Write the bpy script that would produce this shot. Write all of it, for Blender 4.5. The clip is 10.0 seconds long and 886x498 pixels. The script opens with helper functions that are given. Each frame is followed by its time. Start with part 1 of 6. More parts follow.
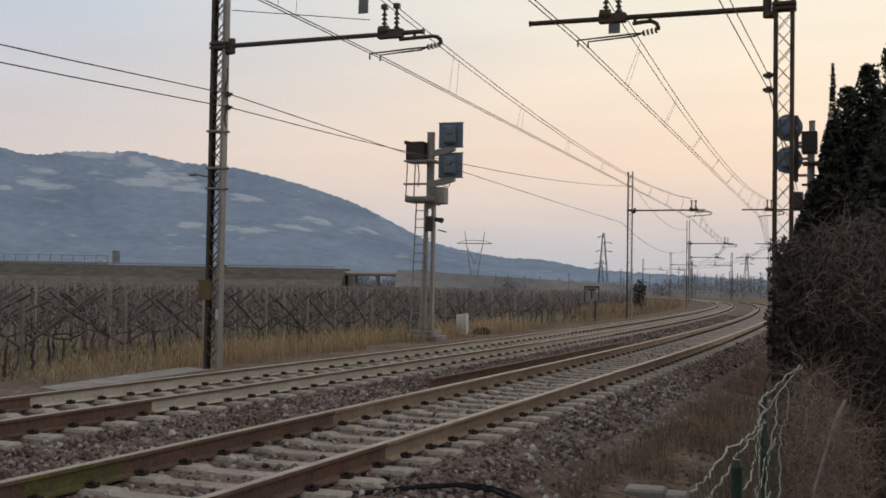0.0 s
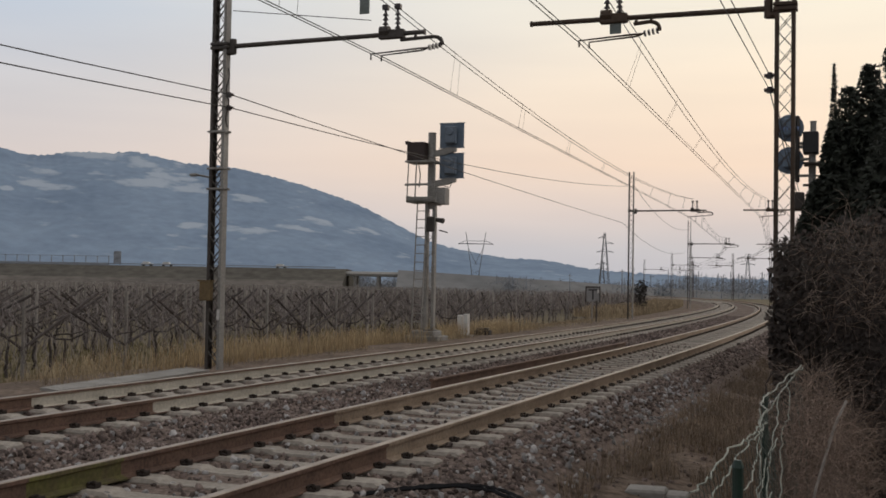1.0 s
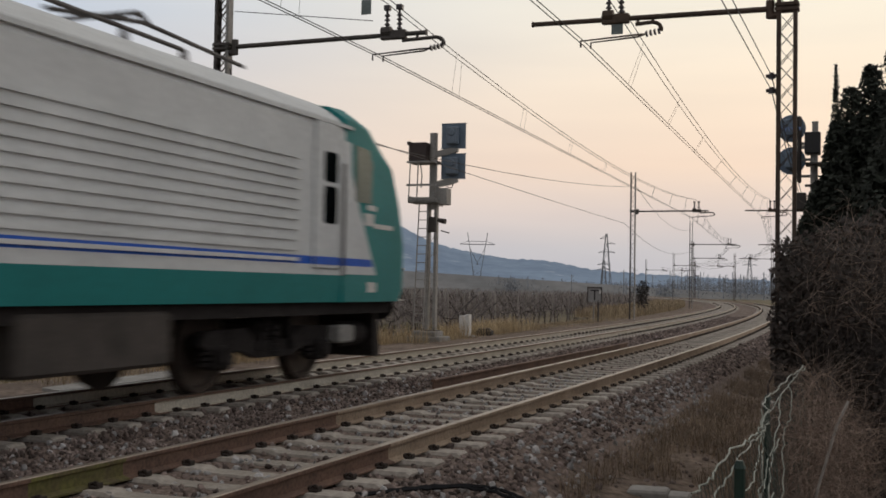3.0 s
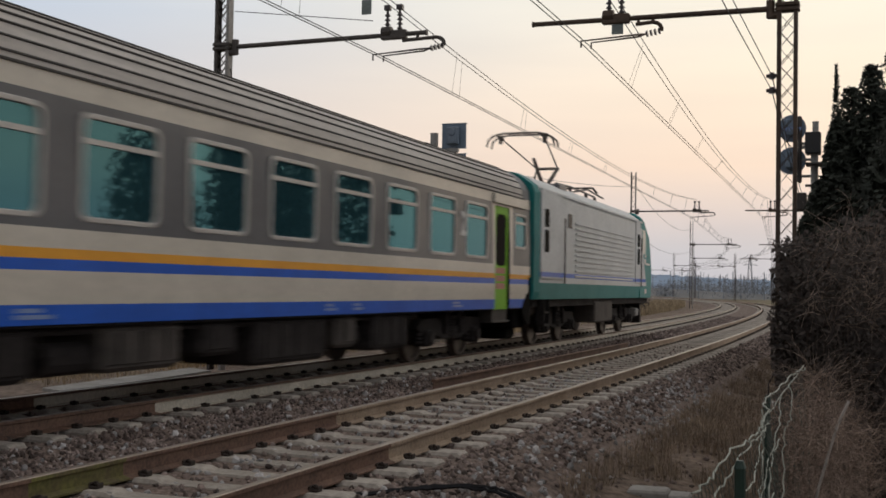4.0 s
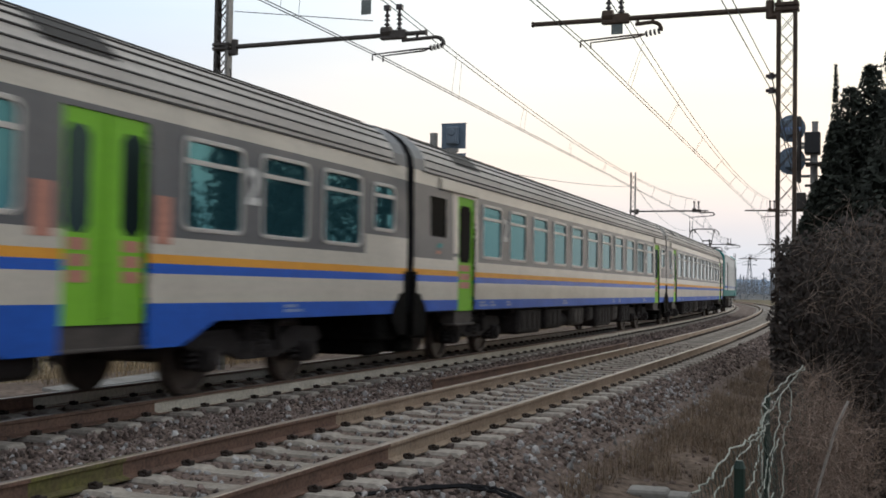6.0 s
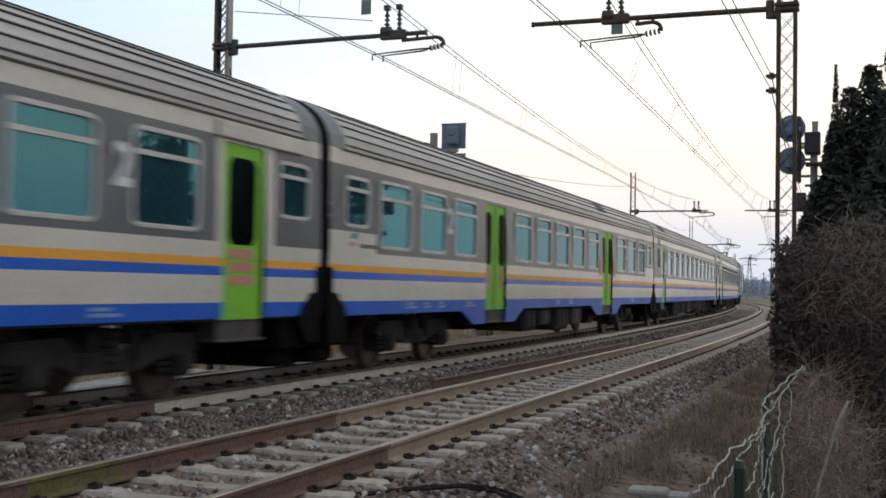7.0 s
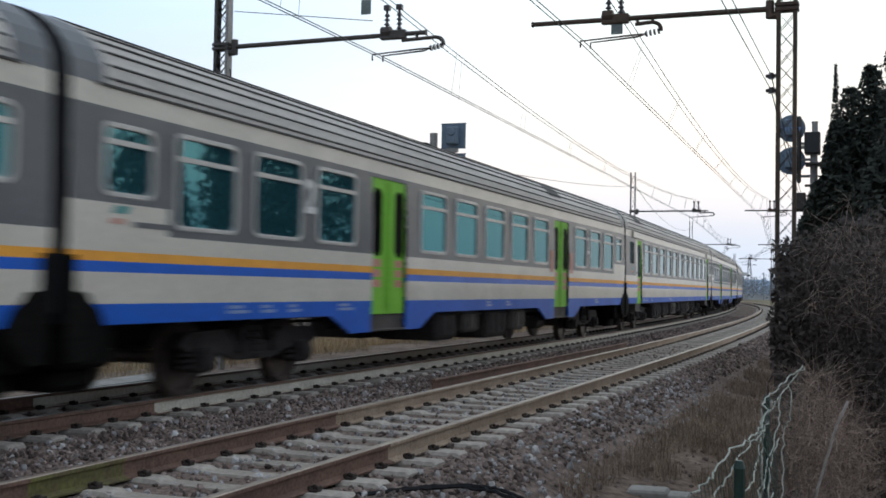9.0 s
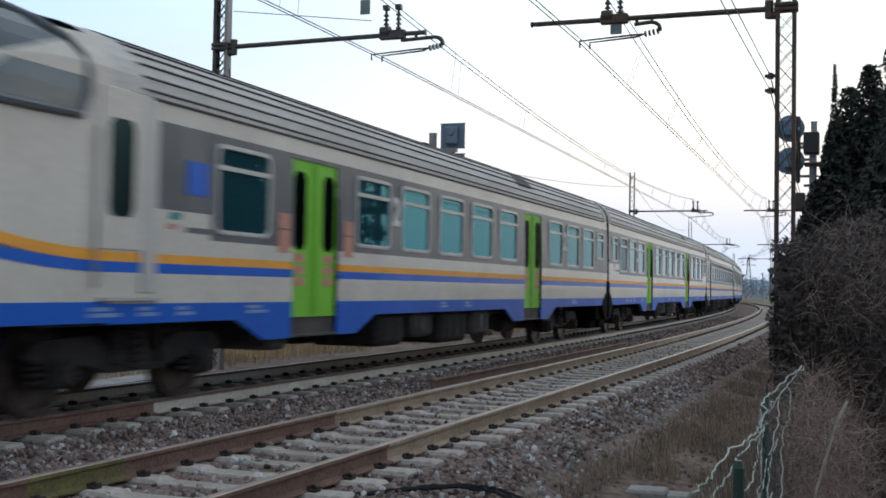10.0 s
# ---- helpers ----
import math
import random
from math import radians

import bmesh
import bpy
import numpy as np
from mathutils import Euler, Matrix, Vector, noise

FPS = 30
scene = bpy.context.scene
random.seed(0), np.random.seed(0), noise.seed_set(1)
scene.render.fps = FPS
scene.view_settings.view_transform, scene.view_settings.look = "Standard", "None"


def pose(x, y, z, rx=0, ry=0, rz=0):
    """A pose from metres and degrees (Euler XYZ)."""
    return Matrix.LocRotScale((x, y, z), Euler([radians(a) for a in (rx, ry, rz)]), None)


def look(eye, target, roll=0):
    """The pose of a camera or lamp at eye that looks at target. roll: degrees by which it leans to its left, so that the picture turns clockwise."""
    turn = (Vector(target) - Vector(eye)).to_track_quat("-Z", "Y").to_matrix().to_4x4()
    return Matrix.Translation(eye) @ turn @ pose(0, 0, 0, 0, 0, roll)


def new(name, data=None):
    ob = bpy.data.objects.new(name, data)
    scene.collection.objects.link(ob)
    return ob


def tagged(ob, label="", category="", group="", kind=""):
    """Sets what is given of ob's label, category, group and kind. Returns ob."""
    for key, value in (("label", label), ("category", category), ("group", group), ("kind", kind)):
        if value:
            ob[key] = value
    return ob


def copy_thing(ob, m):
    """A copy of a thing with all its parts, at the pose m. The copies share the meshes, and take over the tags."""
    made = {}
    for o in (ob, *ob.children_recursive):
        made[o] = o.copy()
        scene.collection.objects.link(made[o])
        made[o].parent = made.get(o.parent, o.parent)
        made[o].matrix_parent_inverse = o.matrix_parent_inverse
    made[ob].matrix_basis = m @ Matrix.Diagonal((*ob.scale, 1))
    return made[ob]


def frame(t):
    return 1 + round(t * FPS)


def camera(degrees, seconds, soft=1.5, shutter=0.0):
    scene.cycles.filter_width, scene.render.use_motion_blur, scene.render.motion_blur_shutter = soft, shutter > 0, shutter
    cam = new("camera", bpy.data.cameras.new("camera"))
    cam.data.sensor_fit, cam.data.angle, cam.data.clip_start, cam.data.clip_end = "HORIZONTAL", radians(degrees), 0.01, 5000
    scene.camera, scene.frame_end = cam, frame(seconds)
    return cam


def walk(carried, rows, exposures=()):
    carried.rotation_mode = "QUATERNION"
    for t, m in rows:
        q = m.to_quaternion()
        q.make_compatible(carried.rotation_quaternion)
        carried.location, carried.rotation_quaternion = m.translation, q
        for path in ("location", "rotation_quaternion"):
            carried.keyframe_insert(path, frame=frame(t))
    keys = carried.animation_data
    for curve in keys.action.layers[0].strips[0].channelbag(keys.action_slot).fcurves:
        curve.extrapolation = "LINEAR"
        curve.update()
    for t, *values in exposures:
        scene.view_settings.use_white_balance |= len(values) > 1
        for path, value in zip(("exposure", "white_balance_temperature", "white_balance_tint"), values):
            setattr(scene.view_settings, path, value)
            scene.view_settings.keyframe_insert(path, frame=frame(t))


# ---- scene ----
cam = camera(43.15, 10.0, soft=1.7, shutter=0.3)
EYE = (0.0, 0.0, 1.361)


def aim(yaw, tilt):
    """The camera's pose, turned by small angles in radians to the right and up."""
    a, b = yaw, 0.0344 + tilt
    return look(EYE, (math.sin(a) * math.cos(b) * 100, math.cos(a) * math.cos(b) * 100, EYE[2] + math.sin(b) * 100), 0.968)


PX = 1 / 1983
walk(cam, [(0, aim(4.8 * PX, -1.5 * PX)), (0.5, aim(3.2 * PX, -1.0 * PX)), (1.0, aim(2.8 * PX, -0.8 * PX)), (1.5, aim(1.6 * PX, -0.2 * PX)),
           (2.0, aim(0.1 * PX, 0)), (2.5, aim(0, 0)), (4.0, aim(-0.8 * PX, 0)), (4.5, aim(-0.2 * PX, 0)), (5.5, aim(0, 0)), (7.5, aim(0, 0)), (8.5, aim(0, 0)),
           (9.0, aim(0.2 * PX, 0)), (9.5, aim(0.9 * PX, 0)), (10.0, aim(1.6 * PX, 0))],
     exposures=[(0, 0.0, 6500, 10), (2.6, 0.0, 6500, 10), (4.0, 0.08, 6450, 10), (4.5, 0.16, 6450, 10), (5.5, 0.40, 6100, 7), (7.5, 0.53, 5700, 5), (10.0, 0.53, 5300, 3)])

# ---- sky and sun: a hazy dusk, the sun low behind cloud ahead and to the right ----
SUN_AZ, SUN_EL = radians(38), radians(7)
world = bpy.data.worlds.new("world")
scene.world = world
world.use_nodes = True
wn, wl = world.node_tree.nodes, world.node_tree.links
wn.clear()


def ramp(nodes, stops, x=0, interp="LINEAR"):
    r = nodes.new("ShaderNodeValToRGB")
    r.color_ramp.interpolation = interp
    e = r.color_ramp.elements
    while len(e) < len(stops):
        e.new(0.5)
    for k, (p, c) in zip(e, stops):
        k.position, k.color = p, (*c, 1)
    return r


tc = wn.new("ShaderNodeTexCoord")
sep = wn.new("ShaderNodeSeparateXYZ")
wl.new(tc.outputs["Generated"], sep.inputs[0])
warm = ramp(wn, [(0, (.47, .49, .55)), (.035, (.54, .53, .56)), (.065, (.70, .60, .56)), (.11, (.93, .72, .56)), (.17, (.97, .80, .62)), (.25, (.96, .88, .72)), (.34, (.86, .85, .82)), (.6, (.66, .64, .62)), (1, (.60, .575, .55))])
cool = ramp(wn, [(0, (.50, .51, .57)), (.04, (.56, .54, .56)), (.10, (.68, .60, .57)), (.16, (.63, .61, .62)), (.23, (.545, .605, .69)), (.34, (.52, .57, .65)), (.6, (.60, .59, .58)), (1, (.58, .555, .53))])
for r in (warm, cool):
    wl.new(sep.outputs["Z"], r.inputs[0])
dot = wn.new("ShaderNodeVectorMath")
dot.operation = "DOT_PRODUCT"
dot.inputs[1].default_value = (math.sin(SUN_AZ), math.cos(SUN_AZ), 0.08)
wl.new(tc.outputs["Generated"], dot.inputs[0])
rng = wn.new("ShaderNodeMapRange")
rng.interpolation_type = "SMOOTHSTEP"
rng.inputs["From Min"].default_value, rng.inputs["From Max"].default_value = 0.48, 1.0
wl.new(dot.outputs["Value"], rng.inputs["Value"])
mixs = wn.new("ShaderNodeMix")
mixs.data_type = "RGBA"
wl.new(rng.outputs[0], mixs.inputs[0])
wl.new(cool.outputs[0], mixs.inputs[6])
wl.new(warm.outputs[0], mixs.inputs[7])
# soft streaks of high cloud
wmap = wn.new("ShaderNodeMapping")
wmap.inputs["Scale"].default_value = (2.0, 2.0, 14.0)
wl.new(tc.outputs["Generated"], wmap.inputs[0])
wnoise = wn.new("ShaderNodeTexNoise")
wnoise.inputs["Scale"].default_value, wnoise.inputs["Detail"].default_value = 1.6, 3
wl.new(wmap.outputs[0], wnoise.inputs["Vector"])
cl = ramp(wn, [(.35, (.955, .955, .965)), (.7, (1.03, 1.02, 1.01))])
wl.new(wnoise.outputs[0], cl.inputs[0])
mul = wn.new("ShaderNodeMix")
mul.data_type, mul.blend_type = "RGBA", "MULTIPLY"
mul.inputs[0].default_value = 1
wl.new(mixs.outputs[2], mul.inputs[6])
wl.new(cl.outputs[0], mul.inputs[7])
# the sky fades away from the sun
fade = wn.new("ShaderNodeMapRange")
fade.interpolation_type = "SMOOTHSTEP"
fade.inputs["From Min"].default_value, fade.inputs["From Max"].default_value = -0.5, 0.5
fade.inputs["To Min"].default_value, fade.inputs["To Max"].default_value = 0.70, 1.0
wl.new(dot.outputs["Value"], fade.inputs["Value"])
mul2 = wn.new("ShaderNodeVectorMath")
mul2.operation = "SCALE"
wl.new(mul.outputs[2], mul2.inputs[0])
wl.new(fade.outputs[0], mul2.inputs["Scale"])
haze = wn.new("ShaderNodeBackground")
wl.new(mul2.outputs[0], haze.inputs[0])
haze.inputs[1].default_value = 1.1
sky = wn.new("ShaderNodeTexSky")
sky.sky_type, sky.sun_disc = "NISHITA", False
sky.sun_elevation, sky.sun_rotation = SUN_EL, SUN_AZ
skyb = wn.new("ShaderNodeBackground")
skyb.inputs[1].default_value = 0.05
wl.new(sky.outputs[0], skyb.inputs[0])
adds = wn.new("ShaderNodeMixShader")
adds.inputs[0].default_value = 0.08
wl.new(haze.outputs[0], adds.inputs[1])
wl.new(skyb.outputs[0], adds.inputs[2])
wout = wn.new("ShaderNodeOutputWorld")
wl.new(adds.outputs[0], wout.inputs[0])

sun_data = bpy.data.lights.new("sun", "SUN")
sun_data.energy, sun_data.angle, sun_data.color = 0.12, radians(40), (1, .86, .68)
sun = new("sun", sun_data)
sun.matrix_world = look((0, 0, 60), (-math.sin(SUN_AZ) * 100, -math.cos(SUN_AZ) * 100, 60 - 100 * math.tan(SUN_EL)))


# ---- materials ----
def mat(name, c1, c2=None, rough=0.7, metal=0.0, big=0.6, fine=30.0, grain=0.25, bump=0.0, stretch=(1, 1, 1), vary=0.0, coat=0.0, spec=0.5, split=(.35, .65), tint=None):
    """A surface whose colour drifts between c1 and c2 over 1/big metres, with fine grain and relief."""
    m = bpy.data.materials.new(name)
    m.use_nodes = True
    n, l = m.node_tree.nodes, m.node_tree.links
    b = n["Principled BSDF"]
    b.inputs["Metallic"].default_value = metal
    b.inputs["Specular IOR Level"].default_value = spec
    b.inputs["Coat Weight"].default_value = coat
    if tint:
        b.inputs["Specular Tint"].default_value = (*tint, 1)
    t = n.new("ShaderNodeTexCoord")
    mp = n.new("ShaderNodeMapping")
    mp.inputs["Scale"].default_value = stretch
    l.new(t.outputs["Object"], mp.inputs[0])
    n1 = n.new("ShaderNodeTexNoise")
    n1.inputs["Scale"].default_value, n1.inputs["Detail"].default_value, n1.inputs["Roughness"].default_value = big, 6, .65
    n2 = n.new("ShaderNodeTexNoise")
    n2.inputs["Scale"].default_value, n2.inputs["Detail"].default_value = fine, 4
    for k in (n1, n2):
        l.new(mp.outputs[0], k.inputs["Vector"])
    r = ramp(n, [(split[0], c1), (split[1], c2 or c1)])
    l.new(n1.outputs[0], r.inputs[0])
    g = ramp(n, [(.3, (1 - grain,) * 3), (.7, (1 + grain * .6,) * 3)])
    l.new(n2.outputs[0], g.inputs[0])
    x = n.new("ShaderNodeMix")
    x.data_type, x.blend_type = "RGBA", "MULTIPLY"
    x.inputs[0].default_value = 1
    l.new(r.outputs[0], x.inputs[6])
    l.new(g.outputs[0], x.inputs[7])
    colour = x.outputs[2]
    if vary:
        oi, gi = n.new("ShaderNodeObjectInfo"), n.new("ShaderNodeNewGeometry")
        a = n.new("ShaderNodeMath")
        l.new(oi.outputs["Random"], a.inputs[0])
        l.new(gi.outputs["Random Per Island"], a.inputs[1])
        fr = n.new("ShaderNodeMath")
        fr.operation = "FRACT"
        l.new(a.outputs[0], fr.inputs[0])
        vr = ramp(n, [(0, (1 - vary,) * 3), (1, (1 + vary,) * 3)])
        l.new(fr.outputs[0], vr.inputs[0])
        y = n.new("ShaderNodeMix")
        y.data_type, y.blend_type = "RGBA", "MULTIPLY"
        y.inputs[0].default_value = 1
        l.new(colour, y.inputs[6])
        l.new(vr.outputs[0], y.inputs[7])
        colour = y.outputs[2]
    l.new(colour, b.inputs["Base Color"])
    rr = n.new("ShaderNodeMapRange")
    rr.inputs["To Min"].default_value, rr.inputs["To Max"].default_value = max(0.02, rough - .1), min(1, rough + .1)
    l.new(n1.outputs[0], rr.inputs["Value"])
    l.new(rr.outputs[0], b.inputs["Roughness"])
    if bump:
        bp = n.new("ShaderNodeBump")
        bp.inputs["Strength"].default_value, bp.inputs["Distance"].default_value = 0.7, bump
        l.new(n2.outputs[0], bp.inputs["Height"])
        l.new(bp.outputs[0], b.inputs["Normal"])
    return m


GRAVEL = mat("gravel", (.24, .183, .155), (.145, .107, .088), .95, big=.5, fine=14, grain=.6, bump=.06, spec=.2)
STONE = mat("ballast_stone", (.27, .215, .19), (.125, .092, .08), .9, big=3, fine=25, grain=.3, vary=.6, spec=.25)
DIRT = mat("dirt", (.235, .178, .14), (.15, .114, .09), .95, big=.7, fine=9, grain=.5, bump=.05, spec=.1)
FIELD = mat("field", (.24, .19, .12), (.15, .135, .085), .95, big=.05, fine=3, grain=.45, bump=.05, spec=.1)
RUST = mat("rusty_rail", (.20, .115, .078), (.125, .075, .055), .75, big=2.5, fine=35, grain=.35, metal=.15, bump=.002)
OCHRE = mat("dusty_rail", (.42, .32, .23), (.28, .205, .145), .8, big=1.2, fine=35, grain=.3, metal=.1)
RAILTOP = mat("polished_rail_head", (.40, .33, .27), (.29, .235, .19), .45, big=2, fine=30, grain=.15, metal=.75)
RAILPAINT = mat("pale_rail_paint", (.60, .55, .46), (.47, .42, .34), .75, big=1.5, fine=25, grain=.2)
MOSS = mat("mossy_rail", (.15, .14, .035), (.11, .085, .04), .85, big=4, fine=30, grain=.3)
SLEEPER = mat("concrete_sleeper", (.43, .385, .335), (.30, .265, .225), .9, big=2, fine=22, grain=.25, bump=.004, vary=.16)
CONCRETE = mat("concrete", (.36, .345, .32), (.25, .235, .215), .9, big=1.2, fine=18, grain=.2, bump=.004)
CLIP = mat("iron_clip", (.035, .026, .022), (.06, .042, .032), .8, big=6, fine=40, metal=.3)
STEELDARK = mat("weathered_mast_steel", (.11, .095, .085), (.068, .06, .055), .6, big=1.5, fine=25, metal=.5)
STEELPALE = mat("galvanised_steel", (.36, .345, .32), (.26, .245, .225), .6, big=1.5, fine=25, metal=.15)
STEELRUST = mat("brown_mast_steel", (.105, .072, .05), (.07, .05, .038), .65, big=1.5, fine=25, metal=.4)
WIRE = mat("wire", (.05, .045, .042), (.04, .036, .034), .6, metal=.4)
INSUL = mat("insulator", (.06, .045, .045), (.04, .03, .03), .3)
BLUEPLATE = mat("signal_backplate", (.16, .21, .27), (.125, .17, .225), .5, big=3, fine=20, grain=.12)
BLACK = mat("black_paint", (.018, .017, .018), (.028, .025, .024), .55, big=2)
OCHREBOX = mat("ochre_box", (.20, .14, .06), (.15, .10, .05), .7, big=3)
WHITE = mat("white_paint", (.72, .70, .66), (.6, .58, .55), .6, big=2, grain=.1)
WOOD = mat("weathered_post", (.38, .345, .31), (.26, .235, .21), .9, big=3, fine=20, vary=.2)
VINE = mat("vine_wood", (.085, .068, .062), (.052, .042, .038), .95, big=4, fine=20, vary=.3)
CANE = mat("vine_canes", (.28, .242, .225), (.17, .145, .135), .95, big=.4, fine=12, vary=.35)
STRAW = mat("dry_grass", (.46, .365, .235), (.28, .215, .145), .95, big=.8, fine=12, vary=.35, spec=.1)
TWIG = mat("dry_twigs", (.40, .31, .25), (.18, .13, .105), .95, big=1.2, fine=20, vary=.4, spec=.15)
LEAF = mat("dark_foliage", (.044, .05, .038), (.027, .032, .024), .75, big=2, fine=15, vary=.4, spec=.3)
IVY = mat("dark_ivy", (.082, .064, .055), (.042, .034, .03), .8, big=2, fine=15, vary=.45, spec=.3)
FENCEGREEN = mat("green_fence_post", (.018, .045, .032), (.014, .034, .026), .5, big=3)
FENCEWIRE = mat("fence_wire", (.42, .43, .37), (.28, .30, .25), .6, big=3, metal=.2)
MESHWIRE = mat("grey_green_wire", (.13, .15, .125), (.08, .095, .08), .6, big=3, metal=.2)
# distance haze is mixed into the base colour: blue woods, blue-grey snow
HILL = mat("haze_blue_hillside", (.325, .41, .525), (.245, .318, .425), 1, big=.0035, fine=.035, grain=.09, spec=0, stretch=(1, 1, 2.2))
hn, hl = HILL.node_tree.nodes, HILL.node_tree.links
hp = hn["Principled BSDF"]
att = hn.new("ShaderNodeAttribute")
att.attribute_name = "snow"
sn = hn.new("ShaderNodeTexNoise")
sn.inputs["Scale"].default_value, sn.inputs["Detail"].default_value = .016, 9
stc = hn.new("ShaderNodeTexCoord")
smap = hn.new("ShaderNodeMapping")
smap.inputs["Scale"].default_value = (1, 1, 3.5)
hl.new(stc.outputs["Object"], smap.inputs[0])
hl.new(smap.outputs[0], sn.inputs["Vector"])
sadd = hn.new("ShaderNodeMath")
hl.new(att.outputs["Fac"], sadd.inputs[0])
smul = hn.new("ShaderNodeMath")
smul.operation = "MULTIPLY"
smul.inputs[1].default_value = 3.2
hl.new(sn.outputs[0], smul.inputs[0])
hl.new(smul.outputs[0], sadd.inputs[1])
sr = hn.new("ShaderNodeMapRange")
sr.interpolation_type = "SMOOTHSTEP"
sr.inputs["From Min"].default_value, sr.inputs["From Max"].default_value = 1.95, 2.6
hl.new(sadd.outputs[0], sr.inputs["Value"])
sm = hn.new("ShaderNodeMix")
sm.data_type = "RGBA"
old = hp.inputs["Base Color"].links[0].from_socket
hl.new(sr.outputs[0], sm.inputs[0])
hl.new(old, sm.inputs[6])
# snow colour, dulled by the same haze
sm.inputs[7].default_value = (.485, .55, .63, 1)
hl.new(sm.outputs[2], hp.inputs["Base Color"])
FARFIELD = mat("far_field", (.165, .152, .13), (.12, .112, .10), 1, big=.02, fine=.3, grain=.25, spec=0)
# haze painted in: pale blue-grey for far trees, poles, sign and roadside steel
FARHAZE = mat("far_haze_grey", (.34, .355, .38), (.26, .275, .30), 1, big=.05, fine=.6, grain=.35, spec=0)
FARGREY = mat("hazed_far_steel", (.34, .36, .39), (.28, .30, .33), .8, big=.3)
CREAM = mat("cream_grey_paint", (.62, .565, .475), (.54, .49, .41), .5, big=.9, fine=14, grain=.1, spec=.4, coat=.2)
BAND = mat("grey_window_band", (.115, .115, .12), (.09, .09, .095), .5, big=.9, fine=14, grain=.12, spec=.35, coat=.12)
ORANGE = mat("orange_stripe", (.80, .36, .015), (.72, .31, .015), .55, big=1, fine=14, grain=.1)
BLUE = mat("blue_stripe", (.010, .105, .54), (.010, .09, .46), .55, big=1.2, fine=14, grain=.12, spec=.3, coat=.1)
LIME = mat("lime_green_paint", (.24, .55, .03), (.21, .48, .03), .6, big=1.2, fine=14, grain=.08, spec=.25)
ROOF = mat("dusty_grey_roof", (.58, .54, .49), (.44, .40, .36), .6, big=.5, fine=16, grain=.18, stretch=(.35, 1, 1))
ROOFEND = mat("smooth_roof_end", (.12, .125, .135), (.095, .098, .105), .5, big=.8, fine=14, grain=.1)
ROOFDARK = mat("dark_roof_line", (.03, .026, .023), (.045, .04, .035), .7)
GLASS = mat("teal_window_glass", (.058, .165, .195), (.052, .152, .18), .1, metal=.7, big=.8, fine=4, grain=.06, tint=(.34, .42, .45))
for lk in list(GLASS.node_tree.nodes["Principled BSDF"].inputs["Roughness"].links):
    GLASS.node_tree.links.remove(lk)
GLASS.node_tree.nodes["Principled BSDF"].inputs["Roughness"].default_value = .035
STRAWGOLD = mat("golden_dry_grass", (.58, .445, .27), (.40, .30, .18), .95, big=.8, fine=12, vary=.35, spec=.1)
# slope foot and far end of the embankment, lightened with painted haze
HAZEBROWN = mat("haze_brown_slope", (.225, .20, .175), (.165, .15, .135), 1, big=.03, fine=.3, grain=.25, spec=0)
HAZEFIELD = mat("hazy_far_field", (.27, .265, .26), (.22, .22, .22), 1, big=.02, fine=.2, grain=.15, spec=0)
DOORGLASS = mat("dark_door_glass", (.035, .055, .058), (.028, .045, .048), .15, metal=.95, big=.8, tint=(.08, .12, .13))
ALU = mat("aluminium_window_rim", (.50, .48, .45), (.42, .40, .375), .45, big=2, metal=.3, grain=.1)
UNDER = mat("sooty_underframe", (.042, .036, .034), (.024, .02, .019), .9, big=2.5, fine=20, grain=.4, spec=.2)
UNDERPALE = mat("dusty_equipment_box", (.085, .07, .06), (.05, .042, .036), .85, big=2.5, fine=20, grain=.3)
WHEEL = mat("wheel_steel", (.10, .075, .06), (.06, .046, .038), .6, big=5, metal=.4)
RUBBER = mat("black_rubber", (.013, .013, .015), (.02, .02, .022), .75, big=3, spec=.2)
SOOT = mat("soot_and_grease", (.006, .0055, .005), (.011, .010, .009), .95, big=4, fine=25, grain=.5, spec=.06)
TEAL = mat("teal_paint", (.012, .23, .225), (.012, .195, .19), .55, big=.9, fine=14, grain=.1, spec=.3)
LOCOWHITE = mat("off_white_loco_paint", (.70, .71, .70), (.60, .61, .60), .6, big=.8, fine=12, grain=.12, spec=.3)
# pylon grey carries some haze tint too
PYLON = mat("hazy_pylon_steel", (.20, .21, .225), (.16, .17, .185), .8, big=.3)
CABGLASS = mat("grey_green_cab_glass", (.15, .19, .175), (.12, .155, .145), .3, metal=.5, big=.8)
PINK = mat("faded_pink_sticker", (.55, .24, .17), (.45, .2, .14), .6, big=4)
PALEBLUE = mat("pale_marking", (.24, .32, .52), (.18, .26, .48), .6, big=4)


